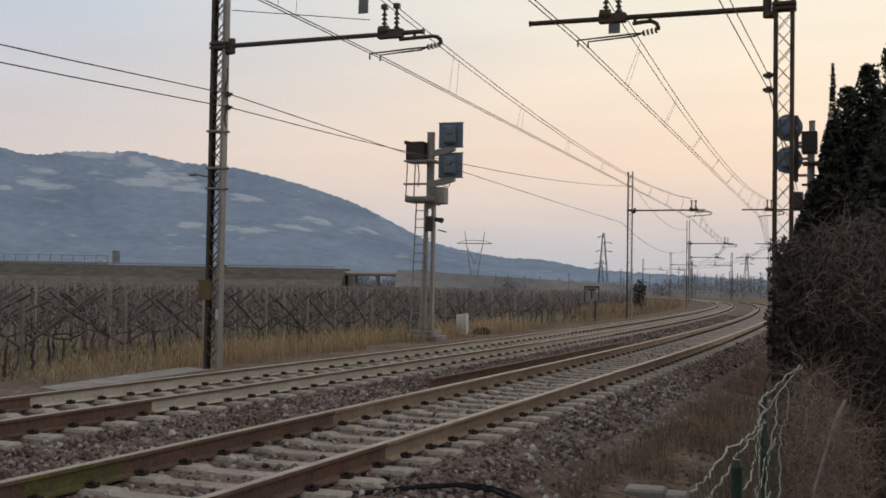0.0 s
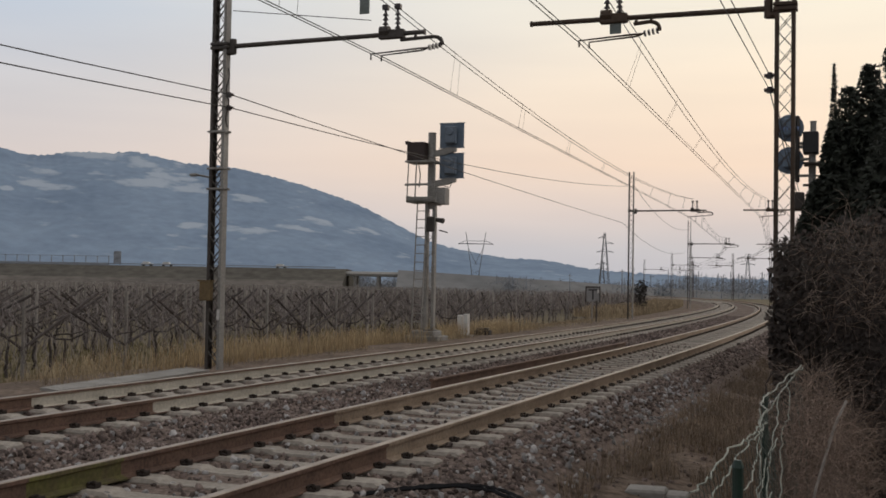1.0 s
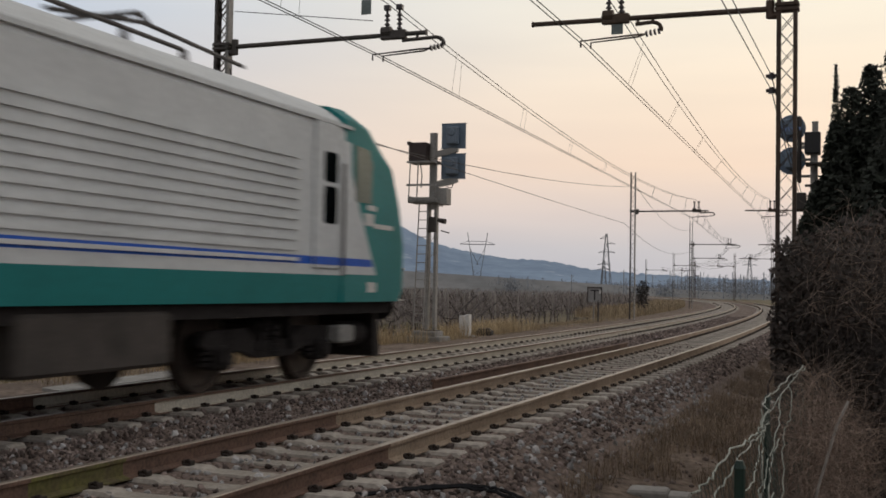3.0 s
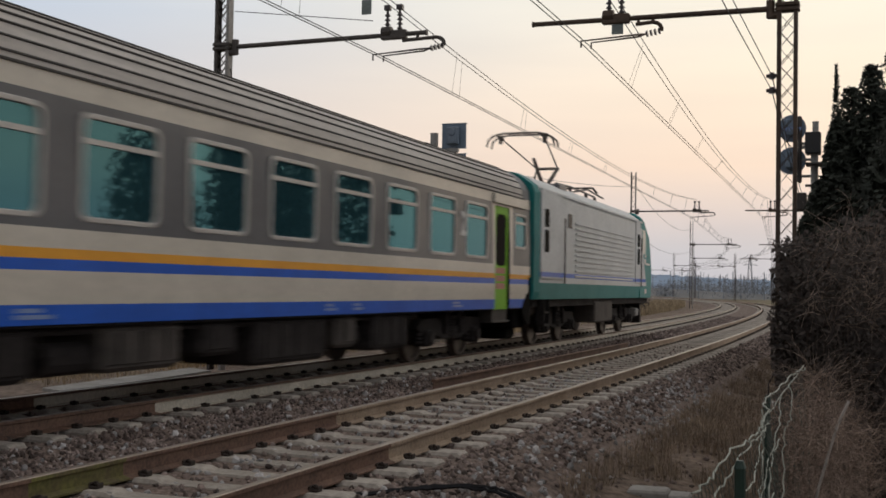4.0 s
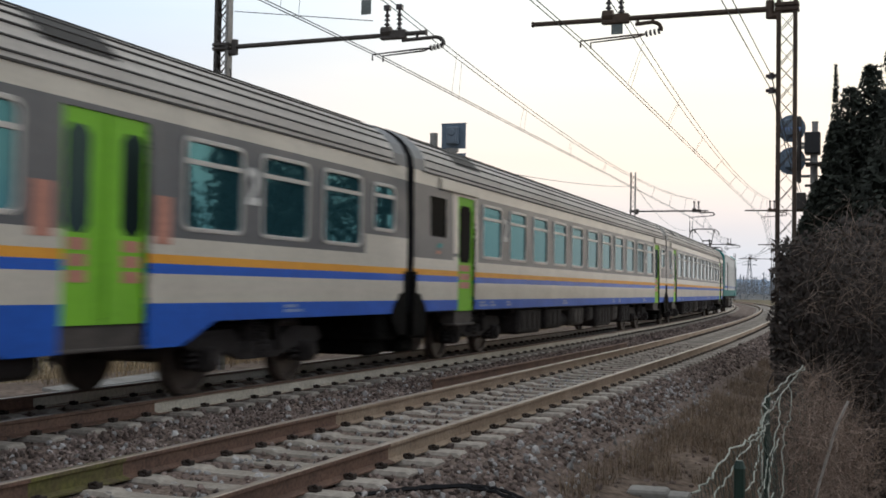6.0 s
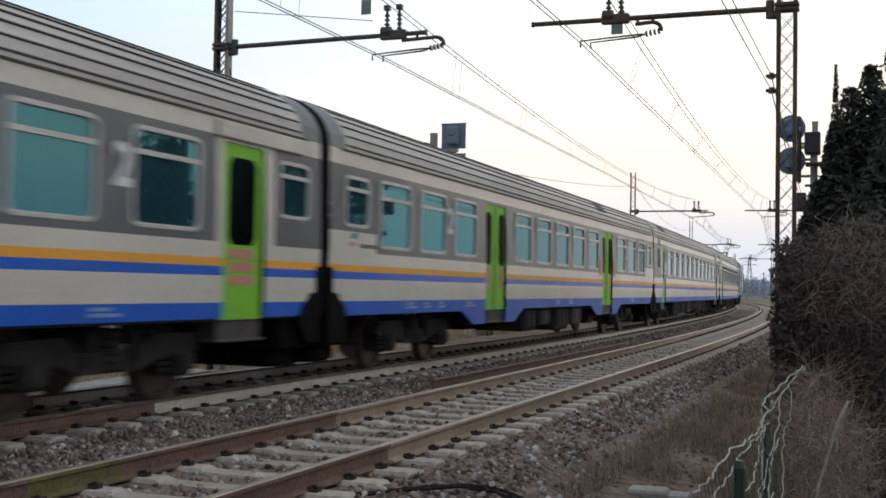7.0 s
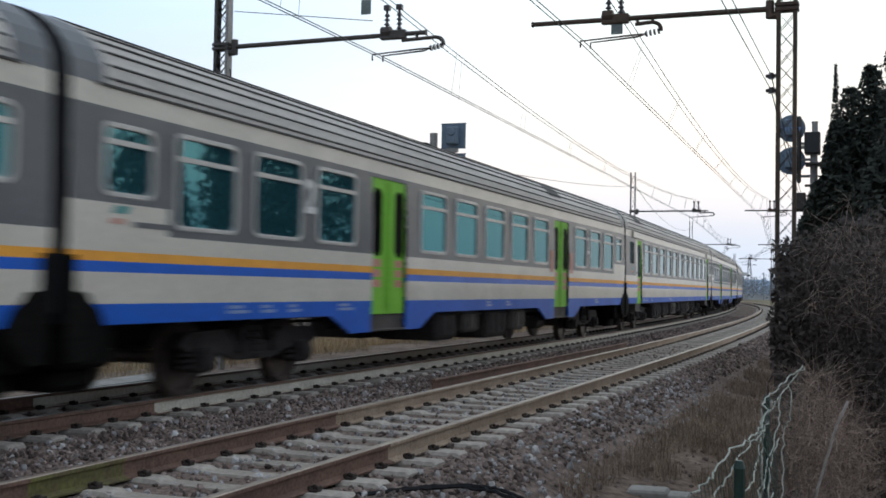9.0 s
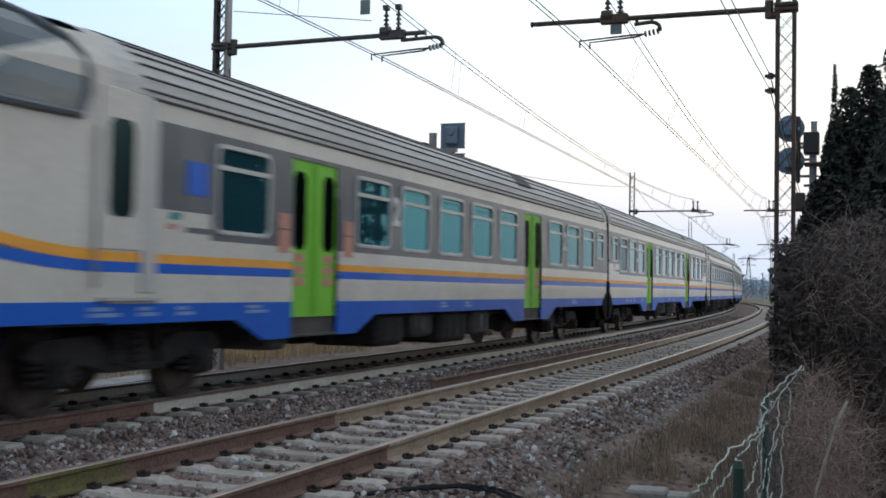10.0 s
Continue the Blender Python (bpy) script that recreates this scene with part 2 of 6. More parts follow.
# ---- geometry helpers ----
class Build:
    """Collects boxes, rods, sheets and sections into one mesh."""

    def __init__(self):
        self.v, self.f, self.m = [], [], []

    def add(self, verts, faces, mi=0):
        k = len(self.v)
        self.v.extend(tuple(p) for p in verts)
        for q in faces:
            self.f.append(tuple(k + i for i in q))
            self.m.append(mi)
        return self

    def box(self, x0, x1, y0, y1, z0, z1, mi=0, bev=0.0):
        if bev:
            b = bev
            ring = [(x0 + b, y0), (x1 - b, y0), (x1, y0 + b), (x1, y1 - b), (x1 - b, y1), (x0 + b, y1), (x0, y1 - b), (x0, y0 + b)]
            cx, cy = (x0 + x1) / 2, (y0 + y1) / 2
            inn = [(x + (b if x < cx else -b), y + (b if y < cy else -b)) for x, y in ring]
            v = [(x, y, z0) for x, y in inn] + [(x, y, z0 + b) for x, y in ring] + [(x, y, z1 - b) for x, y in ring] + [(x, y, z1) for x, y in inn]
            fc = [tuple(range(7, -1, -1)), tuple(range(24, 32))]
            for r in range(3):
                for i in range(8):
                    j = (i + 1) % 8
                    fc.append((r * 8 + i, r * 8 + j, r * 8 + 8 + j, r * 8 + 8 + i))
            return self.add(v, fc, mi)
        v = [(x, y, z) for z in (z0, z1) for x, y in ((x0, y0), (x1, y0), (x1, y1), (x0, y1))]
        return self.add(v, [(3, 2, 1, 0), (4, 5, 6, 7), (0, 1, 5, 4), (1, 2, 6, 5), (2, 3, 7, 6), (3, 0, 4, 7)], mi)

    def rod(self, a, b, r0, r1=None, n=6, mi=0):
        a, b = Vector(a), Vector(b)
        w = (b - a).normalized()
        u = w.orthogonal().normalized()
        t = w.cross(u)
        r1 = r0 if r1 is None else r1
        v = []
        for p, r in ((a, r0), (b, r1)):
            for i in range(n):
                g = 2 * math.pi * i / n
                v.append(p + (u * math.cos(g) + t * math.sin(g)) * r)
        fc = [(i, (i + 1) % n, n + (i + 1) % n, n + i) for i in range(n)]
        if n > 3:
            fc += [tuple(range(n - 1, -1, -1)), tuple(range(n, 2 * n))]
        return self.add(v, fc, mi)

    def bar(self, a, b, wx, wz, up=(0, 0, 1), mi=0):
        a, b = Vector(a), Vector(b)
        w = (b - a).normalized()
        u = w.cross(Vector(up)).normalized() * wx / 2
        t = u.cross(w).normalized() * wz / 2
        v = [p + i * u + j * t for p in (a, b) for i, j in ((-1, -1), (1, -1), (1, 1), (-1, 1))]
        return self.add(v, [(3, 2, 1, 0), (4, 5, 6, 7), (0, 1, 5, 4), (1, 2, 6, 5), (2, 3, 7, 6), (3, 0, 4, 7)], mi)

    def path(self, pts, r, n=5, mi=0):
        pts = [Vector(q) for q in pts]
        ways = [(b - a).normalized() for a, b in zip(pts[:-1], pts[1:])]
        u = ways[0].orthogonal().normalized()
        rings = []
        for i, q in enumerate(pts):
            w = (ways[max(0, i - 1)] + ways[min(i, len(ways) - 1)]).normalized()
            u = (u - w * u.dot(w)).normalized()
            t = w.cross(u)
            rings.append([q + (u * math.cos(2 * math.pi * k / n) + t * math.sin(2 * math.pi * k / n)) * r for k in range(n)])
        return self.sweep(rings, mats=[mi] * n)

    def prism(self, poly, y0, y1, mi=0):
        """A polygon in x and z, pushed from y0 to y1."""
        n = len(poly)
        v = [(x, y, z) for y in (y0, y1) for x, z in poly]
        fc = [tuple(range(n)), tuple(range(2 * n - 1, n - 1, -1))] + [(i, n + i, n + (i + 1) % n, (i + 1) % n) for i in range(n)]
        return self.add(v, fc, mi)

    def sweep(self, rings, closed=True, caps=True, mats=None):
        """A skin over rings of points."""
        n = len(rings[0])
        k = len(self.v)
        for r in rings:
            self.v.extend(tuple(p) for p in r)
        for j in range(len(rings) - 1):
            for i in range(n if closed else n - 1):
                i2 = (i + 1) % n
                self.f.append((k + j * n + i, k + j * n + i2, k + (j + 1) * n + i2, k + (j + 1) * n + i))
                self.m.append(mats[i] if mats else 0)
        if caps and closed:
            for a in (0, len(rings) - 1):
                q = tuple(k + a * n + i for i in range(n))
                self.f.append(q if a else q[::-1])
                self.m.append(mats[0] if mats else 0)
        return self

    def mesh(self, name, materials, smooth=False):
        me = bpy.data.meshes.new(name)
        me.from_pydata(self.v, [], self.f)
        for m in materials if isinstance(materials, (list, tuple)) else [materials]:
            me.materials.append(m)
        me.polygons.foreach_set("material_index", self.m)
        if smooth:
            me.polygons.foreach_set("use_smooth", [True] * len(self.f))
        me.validate()
        bm = bmesh.new()
        bm.from_mesh(me)
        if len(bm.faces) < 60000:
            bmesh.ops.recalc_face_normals(bm, faces=bm.faces)
            bm.to_mesh(me)
        bm.free()
        return me


def part(name, b, material, parent=None, label="", at=None, smooth=False):
    """Links a Build (or a shared mesh) as one mesh object under a thing or a part."""
    me = b.mesh(name, material, smooth) if isinstance(b, Build) else b
    ob = new(name, me)
    if parent:
        ob.parent = parent
    if at is not None:
        ob.matrix_basis = at
    if label:
        ob["label"] = label
    return ob


def thing(name, m=None, label="", category="", group="", kind=""):
    ob = new(name)
    ob.empty_display_size = 0.2
    if m is not None:
        ob.matrix_basis = m
    return tagged(ob, label, category, group, kind)


# ---- the line: s metres along the right-hand track from abeam the camera, o metres to its right ----
TH0, GAP, STEP = 0.3697, 3.885, 0.5
SS = np.arange(-260, 460, STEP)
TH = TH0 - np.where(SS < 0, 0, np.where(SS < 19.5, SS * 0.00015, 19.5 * 0.00015 + (SS - 19.5) * 0.001076 + np.maximum(0, SS - 100) * 0.0005))
CX, CY = np.cumsum(np.sin(TH)) * STEP, np.cumsum(np.cos(TH)) * STEP
I0 = int(round(260 / STEP))
CX, CY = CX - CX[I0] - 4.7267 * math.cos(TH0), CY - CY[I0] + 4.7267 * math.sin(TH0)


def at(s, o, z=0.0):
    x, y, a = float(np.interp(s, SS, CX)), float(np.interp(s, SS, CY)), float(np.interp(s, SS, TH))
    return Vector((x + o * math.cos(a), y - o * math.sin(a), z))


def along(s, o, z=0.0, turn=0.0):
    """A pose beside the line: local y runs forward along it, local x to its right."""
    a = float(np.interp(s, SS, TH))
    return Matrix.Translation(at(s, o, z)) @ Matrix.Rotation(-a + turn, 4, "Z")


rnd = random.Random(5)
# ---- ground and ballast bed ----
g = Build()
rad = [0, 6, 12, 25, 50, 90, 150, 240, 400, 700, 1200, 2200, 4600]
vs, fs = [(0, 0, -1.02)], []
NA = 96
for r in rad[1:]:
    for i in range(NA):
        a = 2 * math.pi * i / NA
        vs.append((r * math.sin(a), r * math.cos(a), -1.02 + (0.05 * noise.noise((r * math.sin(a) * .1, r * math.cos(a) * .1, 0)) if 20 < r < 200 else 0)))
for i in range(NA):
    fs.append((0, 1 + i, 1 + (i + 1) % NA))
for j in range(len(rad) - 2):
    for i in range(NA):
        i2 = (i + 1) % NA
        fs.append((1 + j * NA + i, 1 + (j + 1) * NA + i, 1 + (j + 1) * NA + i2, 1 + j * NA + i2))
tagged(part("ground", g.add(vs, fs), FIELD), "flat winter farmland of dry brown grass and earth", "ground", kind="structure")

SECTION = [(-13.5, -1.06), (-11.2, -.80), (-9.6, -.46), (-8.2, -.40), (-7.2, -.42), (-6.3, -.40), (-5.75, -.24), (-5.2, -.215), (-2.55, -.21), (-2.2, -.25), (-1.75, -.26), (-1.3, -.21), (-.9, -.207),
           (.9, -.207), (1.3, -.205), (1.65, -.27), (2.3, -.52), (3.0, -.62), (3.9, -.66), (5.5, -.70), (8.5, -.80), (14, -1.07)]


def bed_height(o):
    return float(np.interp(o, [p[0] for p in SECTION], [p[1] for p in SECTION]))


OFFS = sorted(set([p[0] for p in SECTION] + [round(-8 + .25 * i, 3) for i in range(50)]))
stations = list(np.arange(-250, 0, 10)) + list(np.arange(0, 60, .3)) + list(np.arange(60, 120, 1.0)) + list(np.arange(120, 440, 4.0))
rings = []
for s in stations:
    row = []
    for o in OFFS:
        p = at(s, o, bed_height(o))
        if -8 < o < 4.5:
            p.z += 0.022 * noise.noise((p.x * 2.6, p.y * 2.6, 0)) + 0.02 * noise.noise((p.x * .6, p.y * .6, 3))
        row.append(p)
    rings.append(row)
bed_mats = [0 if -6.6 < (a + b) / 2 < 2.15 else 1 for a, b in zip(OFFS[:-1], OFFS[1:])]
tagged(part("track_bed", Build().sweep(rings, closed=False, caps=False, mats=bed_mats), [GRAVEL, DIRT]), "brown-grey ballast bed of two tracks with earthen verges", "track bed", kind="structure")

# loose ballast: faceted stones
def stones(count, pick, smin, smax, seed):
    r = random.Random(seed)
    b = Build()
    g = .62
    base = [(-g, 1, 0), (g, 1, 0), (-g, -1, 0), (g, -1, 0), (0, -g, 1), (0, g, 1), (0, -g, -1), (0, g, -1), (1, 0, -g), (1, 0, g), (-1, 0, -g), (-1, 0, g)]
    base = [tuple(.85 * q for q in k) for k in base]
    tri = [(0, 11, 5), (0, 5, 1), (0, 1, 7), (0, 7, 10), (0, 10, 11), (1, 5, 9), (5, 11, 4), (11, 10, 2), (10, 7, 6), (7, 1, 8), (3, 9, 4), (3, 4, 2), (3, 2, 6), (3, 6, 8), (3, 8, 9), (4, 9, 5), (2, 4, 11), (6, 2, 10), (8, 6, 7), (9, 8, 1)]
    for _ in range(count):
        s, o = pick(r)
        k = r.uniform(smin, smax) * (1.5 if r.random() < .06 else 1)
        q = Euler((r.uniform(0, 6.3), r.uniform(0, 6.3), r.uniform(0, 6.3))).to_matrix()
        c = at(s, o, bed_height(o) + k * .35)
        b.add([c + q @ Vector((x * k * r.uniform(.6, 1.35), y * k * r.uniform(.55, 1.2), z * k * r.uniform(.35, .95))) for x, y, z in base], tri)
    return b


def pick_near(r):
    s = 3 + 30 * r.random() ** 1.7
    while True:
        o = r.uniform(-6.2, 3.0)
        on = any(abs(o - c) < 1.2 and abs((s - f + .3) % .6 - .3) < .155 for c, f in ((0, .86), (-GAP, 1.17)))
        if not on and r.random() < (.3 if -1.2 < o < 1.2 else .2 if -5.1 < o < -2.7 else 1 if o < 1.9 else .12):
            return s, o


tagged(part("ballast_stones", stones(27000, pick_near, .014, .036, 3), STONE), "loose crushed stones, grey and reddish brown", "ballast", kind="stuff")
PALESTONE = mat("pale_stone", (.44, .42, .41), (.31, .295, .285), .85, big=4, fine=25, grain=.2, vary=.4)
tagged(part("pale_stones", stones(1300, lambda r: (5 + 16 * r.random() ** 1.3, r.choice([r.uniform(1.15, 2.3), r.uniform(1.4, 2.1), r.uniform(-2.7, -1.1), r.uniform(-.6, .6)])), .02, .045, 8), PALESTONE), "scattered pale grey stones among the ballast", "ballast", kind="stuff")
tagged(part("ballast_stones", stones(9000, lambda r: (30 + 45 * r.random() ** 1.3, r.uniform(-2.6, -1.2) if r.random() < .5 else r.uniform(1.2, 2.6)), .03, .055, 4), STONE), "loose crushed stones farther along the tracks", "ballast", kind="stuff")

# ---- tracks ----
def rail_ring(s, o):
    prof = [(-.075, -.172), (.075, -.172), (.075, -.158), (.012, -.14), (.010, -.045), (.036, -.034), (.036, -.006), (.028, 0), (-.028, 0), (-.036, -.006), (-.036, -.034), (-.010, -.045), (-.012, -.14), (-.075, -.158)]
    return [at(s, o + x, z) for x, z in prof]


def rail(o, s0, s1, body, parent, label):
    st = sorted(set([s0, s1] + [float(s) for s in np.arange(-240, 440, 4.0) if s0 < s < s1]))
    mats = [2] * 14
    for i in (6, 7, 8):
        mats[i] = 1
    for i in (2, 3, 4, 10, 11, 12):
        mats[i] = 0
    return part("rail", Build().sweep([rail_ring(s, o) for s in st], mats=mats), [body, RAILTOP, body if body in (MOSS, RUST) else OCHRE if body is OCHRE else RUST], parent, label)


def sleeper_mesh():
    b = Build()
    poly = [(-1.15, -.30), (1.15, -.30), (1.15, -.185), (1.12, -.165), (.5, -.165), (.42, -.19), (-.42, -.19), (-.5, -.165), (-1.12, -.165), (-1.15, -.185)]
    n = len(poly)
    rows = []
    for y, k in ((-.13, -.03), (-.11, 0), (.11, 0), (.13, -.03)):
        rows.append([(x, y, z + (k if z > -.25 else 0)) for x, z in poly])
    return b.sweep(rows).mesh("sleeper", SLEEPER)


def clip_mesh():
    b = Build()
    b.box(-.055, .055, -.06, .06, -.175, -.14, bev=.01)
    b.rod((0, 0, -.15), (0, 0, -.095), .018, .018, 6)
    b.rod((0, 0, -.12), (0, 0, -.105), .034, .034, 6)
    b.box(-.062, -.038, -.05, .05, -.15, -.105, bev=.008)
    b.box(.038, .062, -.05, .05, -.15, -.105, bev=.008)
    b.v = [(x * .72, y * .75, -.172 + (z + .175) * .72) for x, y, z in b.v]
    return b.mesh("rail_clip", CLIP)


SLEEPER_ME, CLIP_ME = sleeper_mesh(), clip_mesh()


def track(centre, label, first):
    """One track: sleepers and clips 0.6 m apart from s = first on; the far ones in one mesh."""
    t = tagged(thing("railway_track"), label, "railway track", "tracks of the line")
    far, far_clips = Build(), Build()
    sm, cm = SLEEPER_ME, CLIP_ME
    sv, sf = [tuple(v.co) for v in sm.vertices], [tuple(p.vertices) for p in sm.polygons]
    for k in range(560):
        s = first + .6 * k
        m = along(s, centre)
        if k < 150:
            part("sleeper", sm, None, t, at=m)
        else:
            far.add([m @ Vector(v) for v in sv], sf)
        for o in (-.8525, -.6525, .6525, .8525):
            if k < 60:
                part("rail_clip", cm, None, t, at=along(s, centre + o))
            elif k < 260:
                q = along(s, centre + o)
                far_clips.add([q @ Vector(v) for v in ((-.05, -.06, -.17), (.05, -.06, -.17), (.05, .06, -.17), (-.05, .06, -.17), (-.03, -.04, -.1), (.03, -.04, -.1), (.03, .04, -.1), (-.03, .04, -.1))],
                              [(4, 5, 6, 7), (0, 1, 5, 4), (1, 2, 6, 5), (2, 3, 7, 6), (3, 0, 4, 7)])
    tagged(part("far_sleepers", far, SLEEPER, t, "concrete sleepers in the distance"), kind="stuff")
    tagged(part("far_rail_clips", far_clips, CLIP, t, "dark iron clips in the distance"), kind="stuff")
    return t


JOINT_N, JOINT_F = 11.05, 10.75
left_track = track(-GAP, "railway track with pale-painted rails on concrete sleepers", 1.17)
rail(-GAP + .7525, -240, JOINT_N, RUST, left_track, "rusty brown steel rail")
rail(-GAP + .7525, JOINT_N, 430, RAILPAINT, left_track, "steel rail with pale cream-painted web")
rail(-GAP - .7525, -240, JOINT_F, RUST, left_track, "rusty brown steel rail")
rail(-GAP - .7525, JOINT_F, 430, RAILPAINT, left_track, "steel rail with pale cream-painted web")
right_track = track(0, "railway track with rusty rails on concrete sleepers", .86)
rail(-.7525, -240, 6.25, RUST, right_track, "rusty brown steel rail")
rail(-.7525, 6.25, 7.3, MOSS, right_track, "mossy yellow-green stained steel rail")
rail(-.7525, 7.3, 11, RUST, right_track, "rusty brown steel rail")
rail(-.7525, 11, 430, OCHRE, right_track, "dust-covered ochre steel rail")
rail(.7525, -240, 9, RUST, right_track, "rusty brown steel rail")
rail(.7525, 9, 430, OCHRE, right_track, "dust-covered ochre steel rail")
# a spare rail lying between the tracks
st = np.linspace(16.1, 30.6, 9)
spare = Build().sweep([[p + Vector((0, 0, -.055)) for p in rail_ring(s, -1.62 + .006 * (s - 16))] for s in st])
tagged(part("spare_rail", spare, RUST), "rusty spare rail lying on the ballast between tracks", "rail")
# level concrete edge beside the far track
walk_o = lambda s: -7.25 - .11 * (s - 13)
st = np.linspace(14.5, 19.4, 7)
edge = Build().sweep([[at(s, walk_o(s) - .30, -.6), at(s, walk_o(s) + .05 + .2 * min(1, (s - 14.5) / 2), -.6), at(s, walk_o(s) + .05 + .2 * min(1, (s - 14.5) / 2), -.38), at(s, walk_o(s) - .30, -.35)] for s in st])
tagged(part("concrete_walkway", edge, CONCRETE), "pale concrete walkway strip beside the track", "walkway", kind="structure")

# ---- the train: every vehicle runs along local x, rails at z = 0, the side towards the camera at -y ----
HALF = 13.2


def wheelset(parent, x, r):
    b = Build()
    for y in (-.75, .75):
        sgn = 1 if y > 0 else -1
        prof = [(.06, -.07), (r + .03, -.07), (r + .03, -.045), (r, -.04), (r - .004, .06), (r - .07, .065), (r - .1, .02), (.16, .0), (.15, .09), (.06, .09)]
        ring = []
        n = 28
        for i in range(n + 1):
            a = 2 * math.pi * i / n
            ring.append([(x + q * math.cos(a), y + sgn * w, r + q * math.sin(a)) for q, w in prof])
        b.sweep(ring, closed=True, caps=False)
    b.rod((x, -.95, r), (x, .95, r), .085, .085, 10)
    return part("wheelset", b, WHEEL, parent, "dull steel wheels on one axle", smooth=False)


def bogie(parent, xc, base=2.5, r=.46, name="bogie"):
    b = Build()
    for y in (-1.02, 1.02):
        b.prism([(xc - base / 2 - .45, .62), (xc - base / 2 - .3, .78), (xc - .7, .80), (xc - .5, .62), (xc + .5, .62), (xc + .7, .80), (xc + base / 2 + .3, .78), (xc + base / 2 + .45, .62), (xc + base / 2 + .3, .55), (xc + .9, .52), (xc + .45, .40), (xc - .45, .40), (xc - .9, .52), (xc - base / 2 - .3, .55)], y - .07, y + .07)
        for dx in (-base / 2, base / 2):
            b.box(xc + dx - .17, xc + dx + .17, y - .14, y + .14, .30, .60, bev=.03)
            b.rod((xc + dx, y - .19 if y < 0 else y + .19, .46), (xc + dx, y, .46), .12, .14, 12)
            for sx in (-.28, .28):
                for k in range(4):
                    b.rod((xc + dx + sx, y, .36 + .07 * k), (xc + dx + sx, y, .395 + .07 * k), .085, .085, 10)
        for k in range(5):
            b.rod((xc, y - .02, .44 + .085 * k), (xc, y - .02, .485 + .085 * k), .13, .13, 12)
        b.rod((xc - .42, y - (.1 if y < 0 else -.1), .50), (xc - .30, y - (.1 if y < 0 else -.1), .92), .05, .05, 8)
        b.rod((xc + .42, y - (.1 if y < 0 else -.1), .50), (xc + .30, y - (.1 if y < 0 else -.1), .92), .05, .05, 8)
    b.box(xc - .35, xc + .35, -1.0, 1.0, .50, .86, bev=.03)
    bo = part(name, b, UNDER, parent, "sooty bogie frame with coil springs")
    for dx in (-base / 2, base / 2):
        wheelset(bo, xc + dx, r)
    return bo


def side_y(z):
    return 1.41 - .03 * max(0.0, z - 2.2) - .02 * max(0, 1.2 - z)


def coach_shell(v, x0, x1, openings, paint, zs, fine=()):
    """Both sides as sheets with openings cut out; paint(x, z) picks the colour."""
    xs = sorted(set([x0, x1] + [v for o in openings for v in o[:2]] + list(fine)))
    zz = sorted(set(list(zs) + [v for o in openings for v in o[2:]]))
    for sg in (-1, 1):
        b = Build()
        for a, c in zip(xs[:-1], xs[1:]):
            for e, f in zip(zz[:-1], zz[1:]):
                mx, mz = (a + c) / 2, (e + f) / 2
                if any(o[0] < mx < o[1] and o[2] < mz < o[3] for o in openings):
                    continue
                b.add([(a, sg * side_y(e), e), (c, sg * side_y(e), e), (c, sg * side_y(f), f), (a, sg * side_y(f), f)], [(0, 1, 2, 3)], paint(mx, mz))
        part("body_side", b, SHELL, v, "cream side with grey window band and blue and orange stripes")


ROOF_PTS = [(1.376, 3.34), (1.355, 3.53), (1.27, 3.70), (1.14, 3.84), (.96, 3.96), (.72, 4.06), (.45, 4.135), (.2, 4.17), (0, 4.18)]


def roof_section():
    r = ROOF_PTS
    return [(-y, z) for y, z in r] + [(y, z) for y, z in r[-2::-1]]


def roof_at(k):
    """A point k of the way round half the roof, from the gutter to the ridge."""
    f = k * (len(ROOF_PTS) - 1)
    i = min(int(f), len(ROOF_PTS) - 2)
    (y0, z0), (y1, z1) = ROOF_PTS[i], ROOF_PTS[i + 1]
    return y0 + (y1 - y0) * (f - i), z0 + (z1 - z0) * (f - i)


def window_meshes(w, h, key):
    """Rim, transom and two panes of an opening w by h, centred, on the side at -y."""
    t, d0, d1 = .055, -.018, .05

    def outline(inset, rad):
        pts = []
        for cx, cz, a0 in ((1, 1, 0), (-1, 1, 90), (-1, -1, 180), (1, -1, 270)):
            for k in range(5):
                g = radians(a0 + 22.5 * k)
                pts.append((cx * (w / 2 - inset - rad) + rad * math.cos(g), cz * (h / 2 - inset - rad) + rad * math.sin(g)))
        return pts

    o, i = outline(0, .13), outline(t, .085)
    loop = [[(x, y, z) for x, z in q] for q, y in ((o, d1), (o, d0 + .006), (outline(.008, .122), d0), (outline(t - .008, .093), d0), (i, d0 + .006), (i, d1))]
    rim = Build().sweep(loop + loop[:1], caps=False)
    zt = h / 2 - .26 * h
    tr = Build().box(-w / 2 + t, w / 2 - t, d0 + .003, d1, zt - .028, zt + .028)
    up = Build().box(-w / 2 + t, w / 2 - t, .018, .03, zt + .028, h / 2 - t)
    lo = Build().box(-w / 2 + t, w / 2 - t, .012, .024, -h / 2 + t, zt - .028)
    return [rim.mesh("window_rim", ALU), tr.mesh("transom", ALU), up.mesh("upper_pane", GLASS), lo.mesh("lower_pane", GLASS)]


WIN = {"wide": (window_meshes(1.29, 1.08, "wide"), 1.29), "small": (window_meshes(.86, .76, "small"), .86)}


def put_window(parent, x, zc, key):
    for sg in (-1, 1):
        me = WIN[key][0]
        m = Matrix.Translation((x, sg * side_y(zc), zc)) @ Matrix.Rotation(0 if sg < 0 else math.pi, 4, "Z")
        w = part("window", me[0], None, parent, "rounded aluminium window rim", at=m)
        part("transom", me[1], None, w)
        part("upper_pane", me[2], None, w, "teal-tinted glass")
        part("lower_pane", me[3], None, w, "teal-tinted glass")


